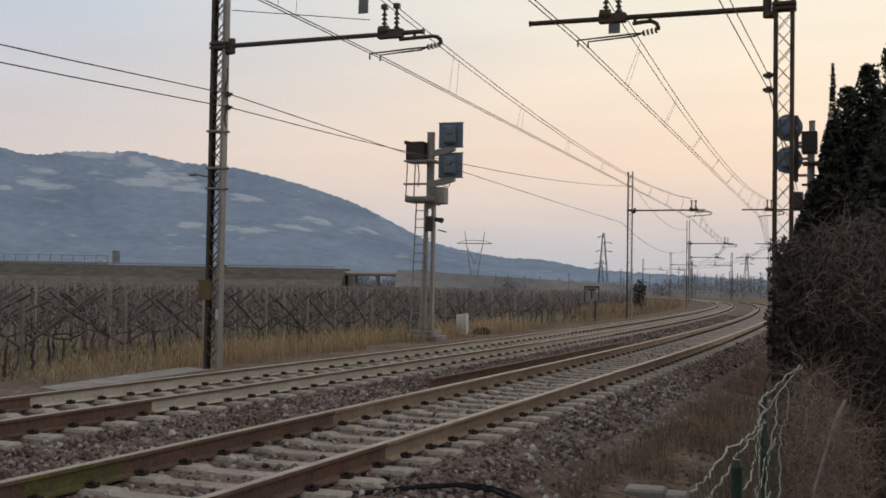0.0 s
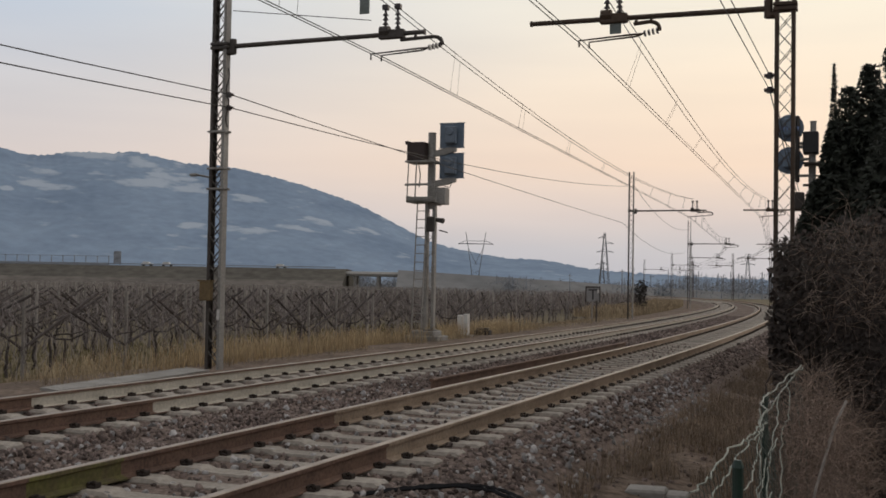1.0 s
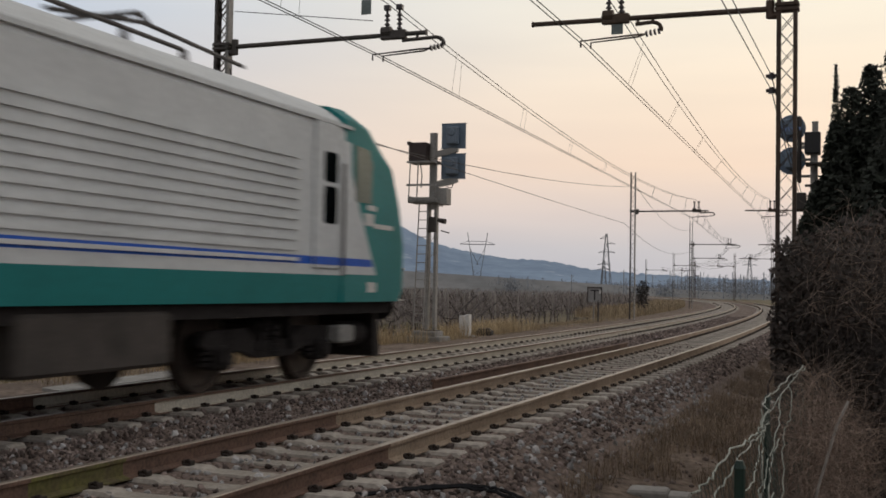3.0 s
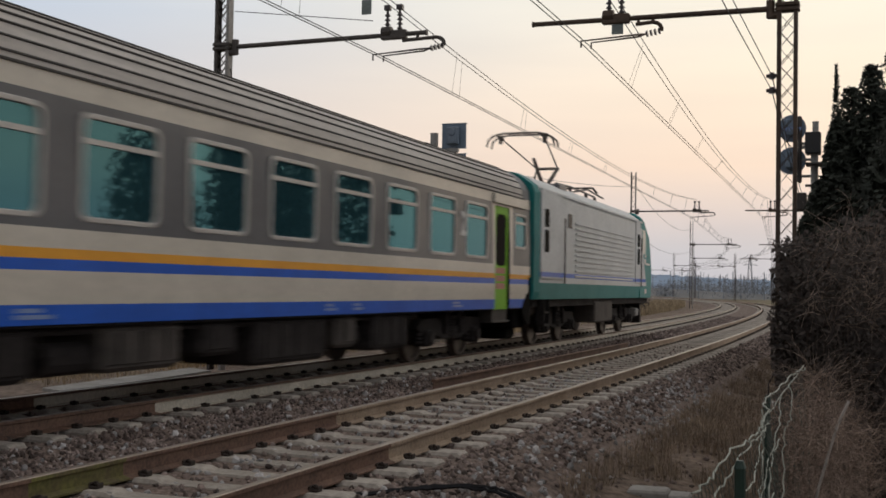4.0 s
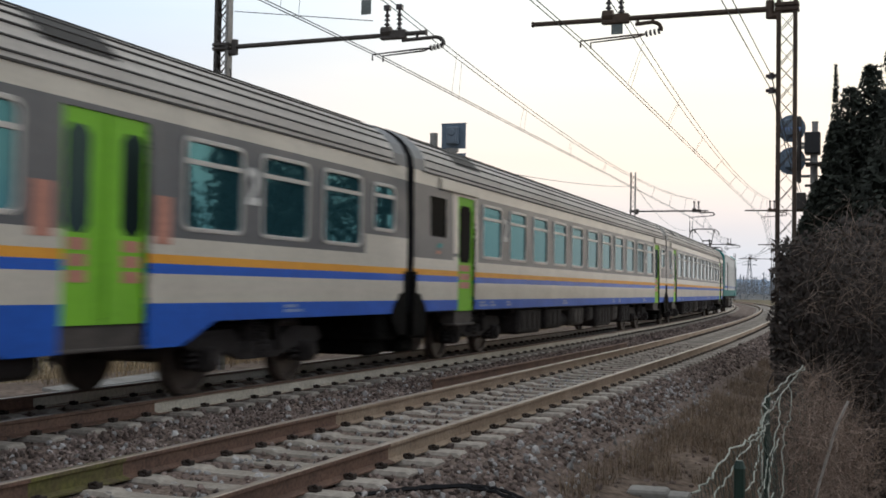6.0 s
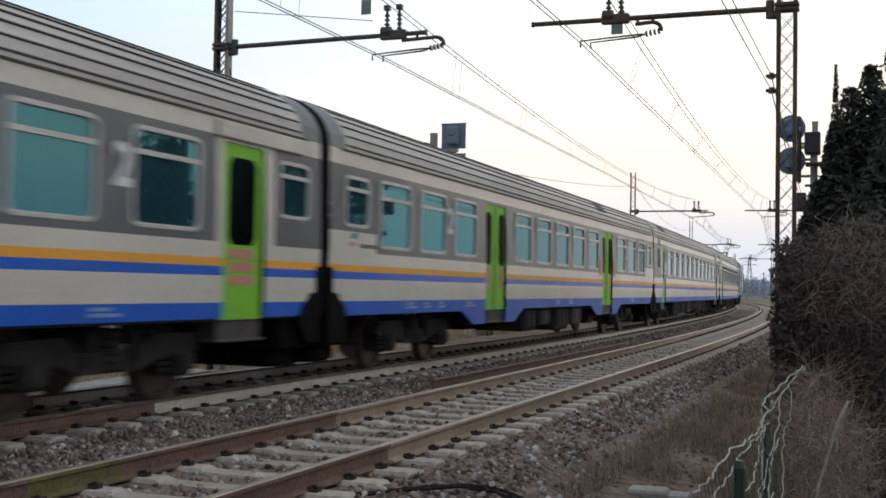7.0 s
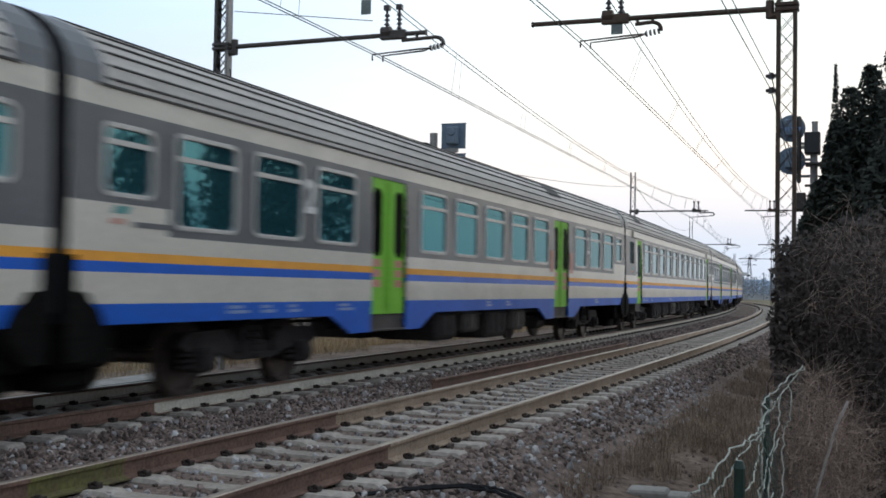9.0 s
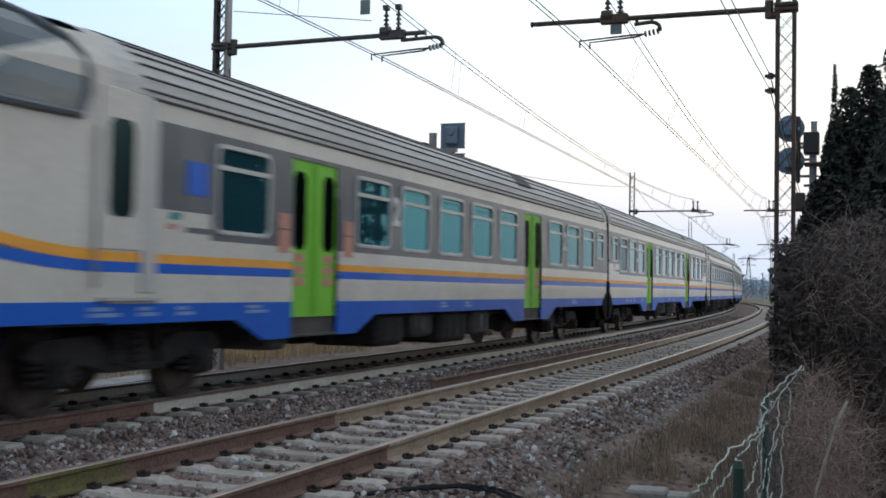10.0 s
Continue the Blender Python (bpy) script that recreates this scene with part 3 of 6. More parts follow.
def put_door(parent, x0, x1, z0, z1, double):
    for sg in (-1, 1):
        y = sg * 1.40
        n = 2 if double else 1
        w = (x1 - x0) / n
        for i in range(n):
            a, c = x0 + i * w + .012, x0 + (i + 1) * w - .012
            b = Build()
            yo, yi = (y + .035, y + .075) if sg < 0 else (y - .075, y - .035)
            b.box(a, c, yo, yi, z0, z1)
            if double:
                lip = (c - .10, c - .03) if i == 0 else (a + .03, a + .10)
                b.box(lip[0], lip[1], yo - .012, yo, z0 + .05, z1 - .05)
            leaf = part("door", b, LIME, parent, "bright lime-green passenger door")
            gx0, gx1 = ((a + .14, c - .16) if not double else ((a + .06, c - .24) if i == 0 else (a + .24, c - .06)))
            yy = (yo - .006, yo + .002) if sg < 0 else (yi - .002, yi + .006)
            pn = Build()
            gz0, gz1 = z1 - 1.22, z1 - .16
            k = .09
            pn.prism([(gx0 + k, gz0), (gx1 - k, gz0), (gx1, gz0 + k), (gx1, gz1 - k), (gx1 - k, gz1), (gx0 + k, gz1), (gx0, gz1 - k), (gx0, gz0 + k)], yy[0], yy[1])
            part("door_glass", pn, DOORGLASS, leaf, "narrow dark door window")
            if sg < 0:
                st = Build()
                for k in range(3):
                    st.box(gx0 + .03, gx1 - .03, yo - .006, yo - .002, z0 + .42 + .16 * k, z0 + .54 + .16 * k)
                part("sticker", st, PINK, leaf, "faded orange-pink notice stickers")
        s = Build().box(x0 - .05, x1 + .05, min(y * 1.0, y * .8), max(y * 1.0, y * .8), .66, .70, bev=.012)
        s.box(x0, x1, min(y * .96, y * .75), max(y * .96, y * .75), .70, z0, 0)
        part("door_step", s, [UNDERPALE], parent, "worn metal door step")


def number_two(parent, x):
    for sg in (-1, 1):
        c = bpy.data.curves.new("class_number", "FONT")
        c.body, c.size, c.extrude, c.offset, c.align_x = "2", .62, .002, .018, "CENTER"
        c.materials.append(WHITE)
        o = new("class_number", c)
        o.parent = parent
        o.matrix_basis = Matrix.Translation((x, sg * 1.414, 2.36)) @ Euler((radians(90), 0, 0 if sg < 0 else math.pi)).to_matrix().to_4x4()
        o["label"] = "white painted class number"


def common(v, x0, x1, strips_to=.55, cab=False):
    """Roof, groove strips, gutter, underframe, bogies and gangways shared by the coaches."""
    e0 = x0 + (3.15 if cab else 0)
    sec = roof_section()
    part("roof", Build().sweep([[(x, y, z) for y, z in sec] for x in (e0 + strips_to, x1 - strips_to)], closed=False, caps=False), ROOF, v, "dusty grey roof with dark strips for shaded grooves")
    for a, c in (((e0, e0 + strips_to), (x1 - strips_to, x1)) if not cab else ((x1 - strips_to, x1),) + (((e0, e0 + strips_to)),)):
        part("roof_end", Build().sweep([[(x, y * k, 3.46 + (z - 3.46) * k2) for y, z in sec] for x, k, k2 in ((a, 1, 1.0), (c, 1, 1.0))], closed=False, caps=False), ROOFEND if not (cab and a == e0) else ROOF, v, "smooth dark roof end")
    # dark strips draw the shade that lies in the roof's lengthwise grooves
    for k in (.05, .14, .245, .35, .46, .57, .68, .80, .92):
        y, z = roof_at(k)
        y2, z2 = roof_at(k + .02)
        t = Vector((0, y2 - y, z2 - z)).normalized()
        nrm = Vector((0, -t.z, t.y))
        for sg in (-1, 1):
            b = Build()
            q = [Vector((0, y, z)) - t * .009, Vector((0, y, z)) + t * .009]
            up = Vector((0, t.z, -t.y)) * .02
            pr = [q[0] - up * .3, q[1] - up * .3, q[1] + up, q[0] + up]
            b.sweep([[(x, sg * p.y, p.z) for p in pr] for x in (e0 + strips_to + .05, x1 - strips_to - .05)])
            part("groove_strip", b, ROOFDARK, v)
    for sg in (-1, 1):
        part("gutter", Build().box(e0 + .4, x1 - .4, min(sg * 1.36, sg * 1.398), max(sg * 1.36, sg * 1.398), 3.325, 3.35), ROOFDARK, v, "dark roof gutter")
    part("floor_pan", Build().box(x0 + (2.2 if cab else .1), x1 - .1, -1.36, 1.36, .92, 1.0), UNDER, v)
    for xc in (x0 + 4.1, x1 - 4.1):
        bogie(v, xc)
    for xe in ((x1 - .9, x1 - .05),) if cab else ((x0 + .05, x0 + .9), (x1 - .9, x1 - .05)):
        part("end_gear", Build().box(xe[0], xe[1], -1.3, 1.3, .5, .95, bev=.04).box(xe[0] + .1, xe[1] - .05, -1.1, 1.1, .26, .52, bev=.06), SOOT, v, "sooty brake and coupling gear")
    pr = Build()
    for sg in (-1, 1):
        pr.rod((x0 + 6.3, sg * 1.18, .86), (x1 - 6.3, sg * 1.18, .86), .035, n=6)
        pr.rod((x0 + 6.3, sg * 1.0, .72), (x1 - 6.3, sg * 1.0, .72), .03, n=6)
        for k in range(7):
            xx = x0 + 6.8 + k * 1.9
            pr.bar((xx, sg * 1.15, .95), (xx + .12, sg * 1.05, .5 if k % 2 else .62), .05, .09, up=(0, 1, 0))
        for k in (2, 5):
            xx = x0 + 6.6 + k * 2.1
            pr.rod((xx, sg * 1.0, .58), (xx + .7, sg * 1.0, .58), .17, .17, 12)
    tagged(part("pipework", pr, UNDER, v, "sooty pipes, hangers and air tanks"), kind="stuff")
    # ends and gangways
    ends = ((x1, 1),) if cab else ((x0, -1), (x1, 1))
    for x, d in ends:
        ring = [(x, -1.39, .95), (x, 1.39, .95), (x, 1.39, 3.34)] + [(x, y, z) for y, z in sec[::-1]] + [(x, -1.39, 3.34)]
        # the wall's black stands in for the shade in the gap between coaches
        part("end_wall", Build().add(ring, [tuple(range(len(ring)))]), RUBBER, v, "end wall coloured black for the shade between coaches")
        b = Build()
        for k in range(4):
            a = x + d * (.005 + .028 * k)
            h = .0 if k % 2 else .04
            b.box(min(a, a + d * .022), max(a, a + d * .022), -1.08 - h, 1.08 + h, .98, 3.75 + h)
        part("gangway", b, RUBBER, v, "black rubber gangway bellows")
        for y in (-.87, .87):
            bf = Build().rod((x, y, 1.05), (x + d * .12, y, 1.05), .13, .11, 10)
            bf.rod((x + d * .08, y, 1.05), (x + d * .115, y, 1.05), .25, .27, 16)
            bf.box(x - .2, x + .2, y - .2, y + .2, .78, 1.1, bev=.04)
            part("buffer", bf, UNDER, v, "sooty round buffer")
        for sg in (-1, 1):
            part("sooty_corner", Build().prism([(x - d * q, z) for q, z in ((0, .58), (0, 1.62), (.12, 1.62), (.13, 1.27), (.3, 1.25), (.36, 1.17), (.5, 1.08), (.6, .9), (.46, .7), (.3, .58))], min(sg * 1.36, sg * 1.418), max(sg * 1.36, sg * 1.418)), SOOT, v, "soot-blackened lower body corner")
        part("gangway_foot", Build().box(x - .05, x + d * .1 if d > 0 else x + .05, -1.3, 1.3, 1.05, 1.62, bev=.02) if d > 0 else Build().box(x - .1, x + .05, -1.3, 1.3, 1.05, 1.62, bev=.02), RUBBER, v, "black gangway foot plate")
        part("coupling", Build().rod((x, 0, 1.0), (x + d * .12, 0, 1.0), .1, .08, 8).box(x - .3, x + .3, -.5, .5, .45, .95, bev=.05), UNDER, v, "sooty screw coupling")
        hs = Build()
        for y in (-.45, .45):
            hs.path([(x, y, .95), (x + d * .06, y, .6), (x + d * .1, y, .5)], .03, 6)
        part("brake_hose", hs, RUBBER, v)


def boxes_below(v, rows):
    for x0, x1, z0, pale in rows:
        for sg in (-1, 1):
            m, label = (UNDERPALE, "dusty underfloor equipment box") if pale else (UNDER, "sooty underfloor equipment box")
            bx = part("equipment_box", Build().box(x0, x1, min(sg * .1, sg * 1.28), max(sg * .1, sg * 1.28), z0 - .1, .93, bev=.05), m, v, label)
            part("cover", Build().box(x0 + .08, x1 - .08, min(sg * 1.278, sg * 1.3), max(sg * 1.278, sg * 1.3), z0 - .02, .86, bev=.008), m, bx)
            for k in range(int((x1 - x0) / .45)):
                part("rib", RIB_ME, None, bx, at=Matrix.Translation((x0 + .25 + .42 * k, sg * 1.305, (z0 + .84) / 2)) @ Matrix.Diagonal((1, 1, .84 - z0, 1)))


RIB_ME = Build().box(-.02, .02, -.012, .012, -.5, .5).mesh("rib", UNDER)


def markings(v, xs, z=1.055):
    for i, x in enumerate(xs):
        b = Build()
        w = .34 if i % 3 else .5
        y = side_y(z) + .004
        for k in range(2):
            b.box(x, x + w * (1 - .3 * k), -y, -y + .003, z - .05 + .06 * k, z - .01 + .06 * k)
        part("lettering", b, PALEBLUE, v, "small pale illegible lettering")


def operator_mark(v, x):
    y = side_y(1.8)
    part("operator_mark", Build().prism([(x, 2.06), (x + .2, 2.06), (x + .26, 2.14), (x + .06, 2.14)], -y - .006, -y - .002), TEAL, v, "small green and red operator mark")
    part("operator_mark", Build().prism([(x - .04, 1.95), (x + .14, 1.95), (x + .17, 2.01), (x, 2.01)], -y - .006, -y - .002), PINK, v)
    part("lettering", Build().box(x + .34, x + 1.1, -y - .006, -y - .002, 1.93, 1.99), BAND, v, "thin grey lettering bar")


Z_LEVELS = (.95, 1.14, 1.46, 1.57, 1.67, 1.86, 3.12, 3.34)


def stripes(x, z, grey):
    if z < 1.14:
        return 3
    if 1.46 < z < 1.57:
        return 3
    if 1.57 < z < 1.67:
        return 2
    if 1.86 < z < 3.12 and grey(x, z):
        return 1
    return 0


SHELL = [CREAM, BAND, ORANGE, BLUE]


def end_door_coach():
    v = thing("passenger_coach", None, "cream-grey coach with blue and orange stripes and green end doors", "railway coach", "coaches of the train")
    wx = [HALF - 22.04 + 1.83 * i for i in range(11)]
    doors = [(HALF - 24.07, HALF - 23.10), (HALF - 2.60, HALF - 1.63)]
    small = [HALF - .88, HALF - 25.12]
    op = [(x - .62, x + .62, 1.965, 2.995) for x in wx] + [(a, c, .95, 3.06) for a, c in doors] + [(x - .4, x + .4, 2.25, 2.95) for x in small]
    grey = lambda x, z: HALF - 22.95 < x < HALF - 2.75 or x > HALF - 1.4 or x < HALF - 24.35
    coach_shell(v, -HALF + .12, HALF - .12, op, lambda x, z: stripes(x, z, grey), Z_LEVELS, (HALF - 22.95, HALF - 2.75, HALF - 1.4, HALF - 24.35))
    for x in wx:
        put_window(v, x, 2.48, "wide")
    put_window(v, small[0], 2.6, "small")
    for sg in (-1, 1):
        part("dark_window", Build().box(small[1] - .41, small[1] + .41, min(sg * 1.37, sg * 1.385), max(sg * 1.37, sg * 1.385), 2.22, 2.97), DOORGLASS, v, "plain dark lavatory window")
    for a, c in doors:
        put_door(v, a, c, .93, 3.06, False)
        for sg in (-1, 1):
            h0, h1 = (a - 1.0, c + .08) if a < 0 else (a - .15, c + .95)
            part("door_hood", Build().box(h0, h1, min(sg * 1.37, sg * 1.44), max(sg * 1.37, sg * 1.44), 3.10, 3.30, bev=.015), CREAM, v, "pale sliding-gear cover over the door")
    common(v, -HALF + .12, HALF - .12)
    boxes_below(v, [(-6.5, -4.6, .45, 0), (-4.2, -2.6, .5, 0), (-1.6, -.2, .52, 1), (.2, 1.0, .6, 0), (1.4, 3.4, .42, 0), (3.7, 4.4, .55, 1), (5.0, 6.4, .45, 0)])
    for x in (HALF - 21.15, HALF - 4.53):
        number_two(v, x)
    markings(v, (-9.6, -8.9, -7.8, -3.0, 3.1, 4.0, 8.2))
    operator_mark(v, HALF - 25.2)
    part("roof_vent", Build().sweep([[(x, -roof_at(k)[0] * 1.006, roof_at(k)[1] + .012) for k in (.2, .35, .5, .62)] for x in (HALF - 24.0, HALF - 22.6)], closed=False, caps=False), ROOFDARK, v, "dark louvred roof vent")
    return v


def mid_door_openings(cab):
    wide = [HALF - q for q in ([20.5] if cab else [23.88, 22.2, 20.5]) + [16.66, 14.94, 13.2, 11.46, 9.74, 5.9, 4.2, 2.52]]
    small = [HALF - 1.05] + ([] if cab else [HALF - 25.35])
    doors = [(HALF - 19.25, HALF - 17.89), (HALF - 8.51, HALF - 7.15)]
    return wide, small, doors


def skirts(v, doors):
    for a, c in doors:
        for sg in (-1, 1):
            y = sg * 1.385
            for poly in ([(a - 1.45, .95), (a - .72, .66), (a - .02, .66), (a - .02, .95)], [(c + .02, .95), (c + .02, .66), (c + .65, .66), (c + 1.4, .95)]):
                part("skirt", Build().prism(poly, y - .02, y + .02), BLUE, v, "blue lower skirt panel beside the door")


def mid_door_coach(cab=False):
    if cab:
        v = thing("driving_trailer", None, "cream-grey striped driving trailer with green doors and rounded cab", "railway coach", "coaches of the train")
    else:
        v = thing("passenger_coach", None, "cream and grey coach with green double doors and blue skirt", "railway coach", "coaches of the train")
    wide, small, doors = mid_door_openings(cab)
    x0 = -HALF + 3.3 if cab else -HALF + .12
    op = [(x - .62, x + .62, 1.965, 2.995) for x in wide] + [(a, c, .93, 3.06) for a, c in doors] + [(x - .4, x + .4, 2.25, 2.95) for x in small]
    if cab:
        cut = HALF - 22.3
        grey = lambda x, z: x > cut and not (x < HALF - 21.25 and z < 2.16)
        fine = (cut, HALF - 21.25, HALF - 2.15)
    else:
        grey = lambda x, z: not (z < 2.16 and (x < HALF - 24.65 or x > HALF - 1.75))
        fine = (HALF - 24.65, HALF - 1.75)
    coach_shell(v, x0, HALF - .12, op, lambda x, z: stripes(x, z, grey), Z_LEVELS + (2.16,), fine)
    for x in wide:
        put_window(v, x, 2.48, "wide")
    for x in small:
        put_window(v, x, 2.6, "small")
    for a, c in doors:
        put_door(v, a, c, .93, 3.06, True)
    skirts(v, doors)
    common(v, -HALF + .12, HALF - .12, cab=cab)
    boxes_below(v, [(-3.0, -1.9, .5, 0), (-1.5, -.6, .6, 1), (-.2, 1.2, .45, 0), (1.6, 2.6, .55, 1)] + ([(-6.4, -5.9, .6, 1)] if cab else []))
    number_two(v, HALF - (15.8 if cab else 21.35))
    number_two(v, HALF - 5.05)
    markings(v, (-10.2, -9.4, -8.7, -7.2, -.5, .8, 9.0))
    part("roof_vent", Build().sweep([[(x, -roof_at(k)[0] * 1.006, roof_at(k)[1] + .012) for k in (.2, .35, .5)] for x in (HALF - 8.75, HALF - 7.6)], closed=False, caps=False), ROOFDARK, v, "dark louvred roof vent")
    if not cab:
        operator_mark(v, HALF - 25.6)
        for x in (HALF - 8.95, HALF - 7.05):
            part("sticker", Build().box(x, x + .28, -1.419, -1.412, 1.78, 2.3), PINK, v, "faded pink notice stickers")
    else:
        operator_mark(v, HALF - 22.1)
        for x in (HALF - 19.65, HALF - 17.72):
            part("sticker", Build().box(x, x + .3, -1.419, -1.412, 1.78, 2.08).box(x, x + .3, -1.419, -1.412, 2.1, 2.3), PINK, v, "faded pink notice stickers")
        cab_end(v)
    return v


def cab_end(v):
    """The driving end behind x = -9.9: a sloping windscreen over a blunt nose."""
    prof = [(-9.9, .95), (-12.6, .95), (-12.8, 1.2), (-12.76, 2.4), (-12.35, 3.2), (-11.8, 3.72), (-11.1, 4.04), (-9.9, 4.15)]
    rows = []
    for y, inset in ((-1.405, .42), (-1.36, .2), (-1.2, .06), (0, 0), (1.2, .06), (1.36, .2), (1.405, .42)):
        k = (abs(y) / 1.405) ** 5
        rows.append([(x + (inset if x < -10.0 else 0), y, z - (.62 * k * (z - 3.3) / .85 if z > 3.3 else 0)) for x, z in prof])
    b = Build().sweep(rows)
    part("cab", b, [CREAM], v, "rounded cream driving cab")
    grey = mat("grey_windscreen", (.10, .11, .12), (.07, .08, .09), .12, metal=.5)
    vis = [(2.98, 1.425, -10.42), (3.2, 1.42, -10.30), (3.42, 1.40, -10.28), (3.58, 1.36, -10.33), (3.72, 1.28, -10.48), (3.84, 1.17, -10.8), (3.93, 1.02, -11.2)]
    for sg in (-1, 1):
        ws = Build().sweep([[(x, sg * y, z), (min(x - .6, -11.4), sg * y, z), (-12.25, sg * y * .96, z)] for z, y, x in vis], closed=False, caps=False)
        part("windscreen", ws, grey, v, "large grey wraparound windscreen")
        rim = [(-12.25, sg * 1.38, 2.97)] + [(-11.4, sg * 1.43, 2.97)] + [(x, sg * y, z) for z, y, x in vis] + [(-12.2, sg * .95, 3.9)]
        part("windscreen_rim", Build().path(rim, .05, 8), ROOFEND, v, "dark blue-grey windscreen rim")
    part("front_screen", Build().add([(-12.8, -1.1, 2.5), (-12.8, 1.1, 2.5), (-12.38, 1.05, 3.2), (-12.38, -1.05, 3.2)], [(0, 1, 2, 3)]), grey, v, "grey front windscreen")
    for sg in (-1, 1):
        y = sg * 1.41
        for name, m, z0, z1 in (("curved_stripe", ORANGE, 1.57, 1.68), ("curved_stripe", BLUE, 1.46, 1.57), ("sill_stripe", BLUE, .95, 1.16)):
            st = Build()
            xs = [-9.9 - .3 * i for i in range(8)]
            lift = lambda x: 0 if name == "sill_stripe" else .16 * ((-9.9 - x) / 2.0) ** 2
            for a, c in zip(xs[:-1], xs[1:]):
                st.prism([(a, z0 + lift(a)), (c, z0 + lift(c)), (c, z1 + lift(c) * 1.25), (a, z1 + lift(a) * 1.25)], min(y, y * .996), max(y, y * .996))
            part(name, st, m, v)
        d = Build().box(HALF - 23.3, HALF - 22.42, min(sg * 1.40, sg * 1.425), max(sg * 1.40, sg * 1.425), 1.69, 3.34, bev=.008)
        dr = part("crew_door", d, CREAM, v, "cream crew door")
        part("door_glass", Build().prism([(HALF - 23.1, 2.03), (HALF - 22.8, 2.03), (HALF - 22.74, 2.12), (HALF - 22.74, 2.95), (HALF - 22.8, 3.03), (HALF - 23.1, 3.03), (HALF - 23.15, 2.95), (HALF - 23.15, 2.12)], min(sg * 1.425, sg * 1.432), max(sg * 1.425, sg * 1.432)), DOORGLASS, dr)
        part("door_recess", Build().box(HALF - 22.58, HALF - 22.32, min(sg * 1.40, sg * 1.43), max(sg * 1.40, sg * 1.43), 1.25, 3.3, bev=.008), ALU, v, "grey door edge strip")
        part("handrail", Build().rod((HALF - 23.36, sg * 1.45, 1.3), (HALF - 23.36, sg * 1.45, 2.9), .018), STEELPALE, v)
        part("door_step", Build().box(HALF - 23.25, HALF - 22.26, min(sg * 1.38, sg * 1.46), max(sg * 1.38, sg * 1.46), 1.17, 1.205), ALU, v)
        part("buffer", Build().rod((-12.85, sg * .87, 1.05), (-12.4, sg * .87, 1.05), .22, .12, 12), UNDER, v, "sooty round buffer")
    part("class_mark", Build().box(HALF - 21.75, HALF - 21.33, -1.419, -1.409, 2.36, 2.74), BLUE, v, "blue square pictogram panel")
    part("front_skirt", Build().box(-12.3, -11.3, -1.3, 1.3, .72, .96, bev=.05), BLUE, v, "blue lower front panel")


LL = 15.4


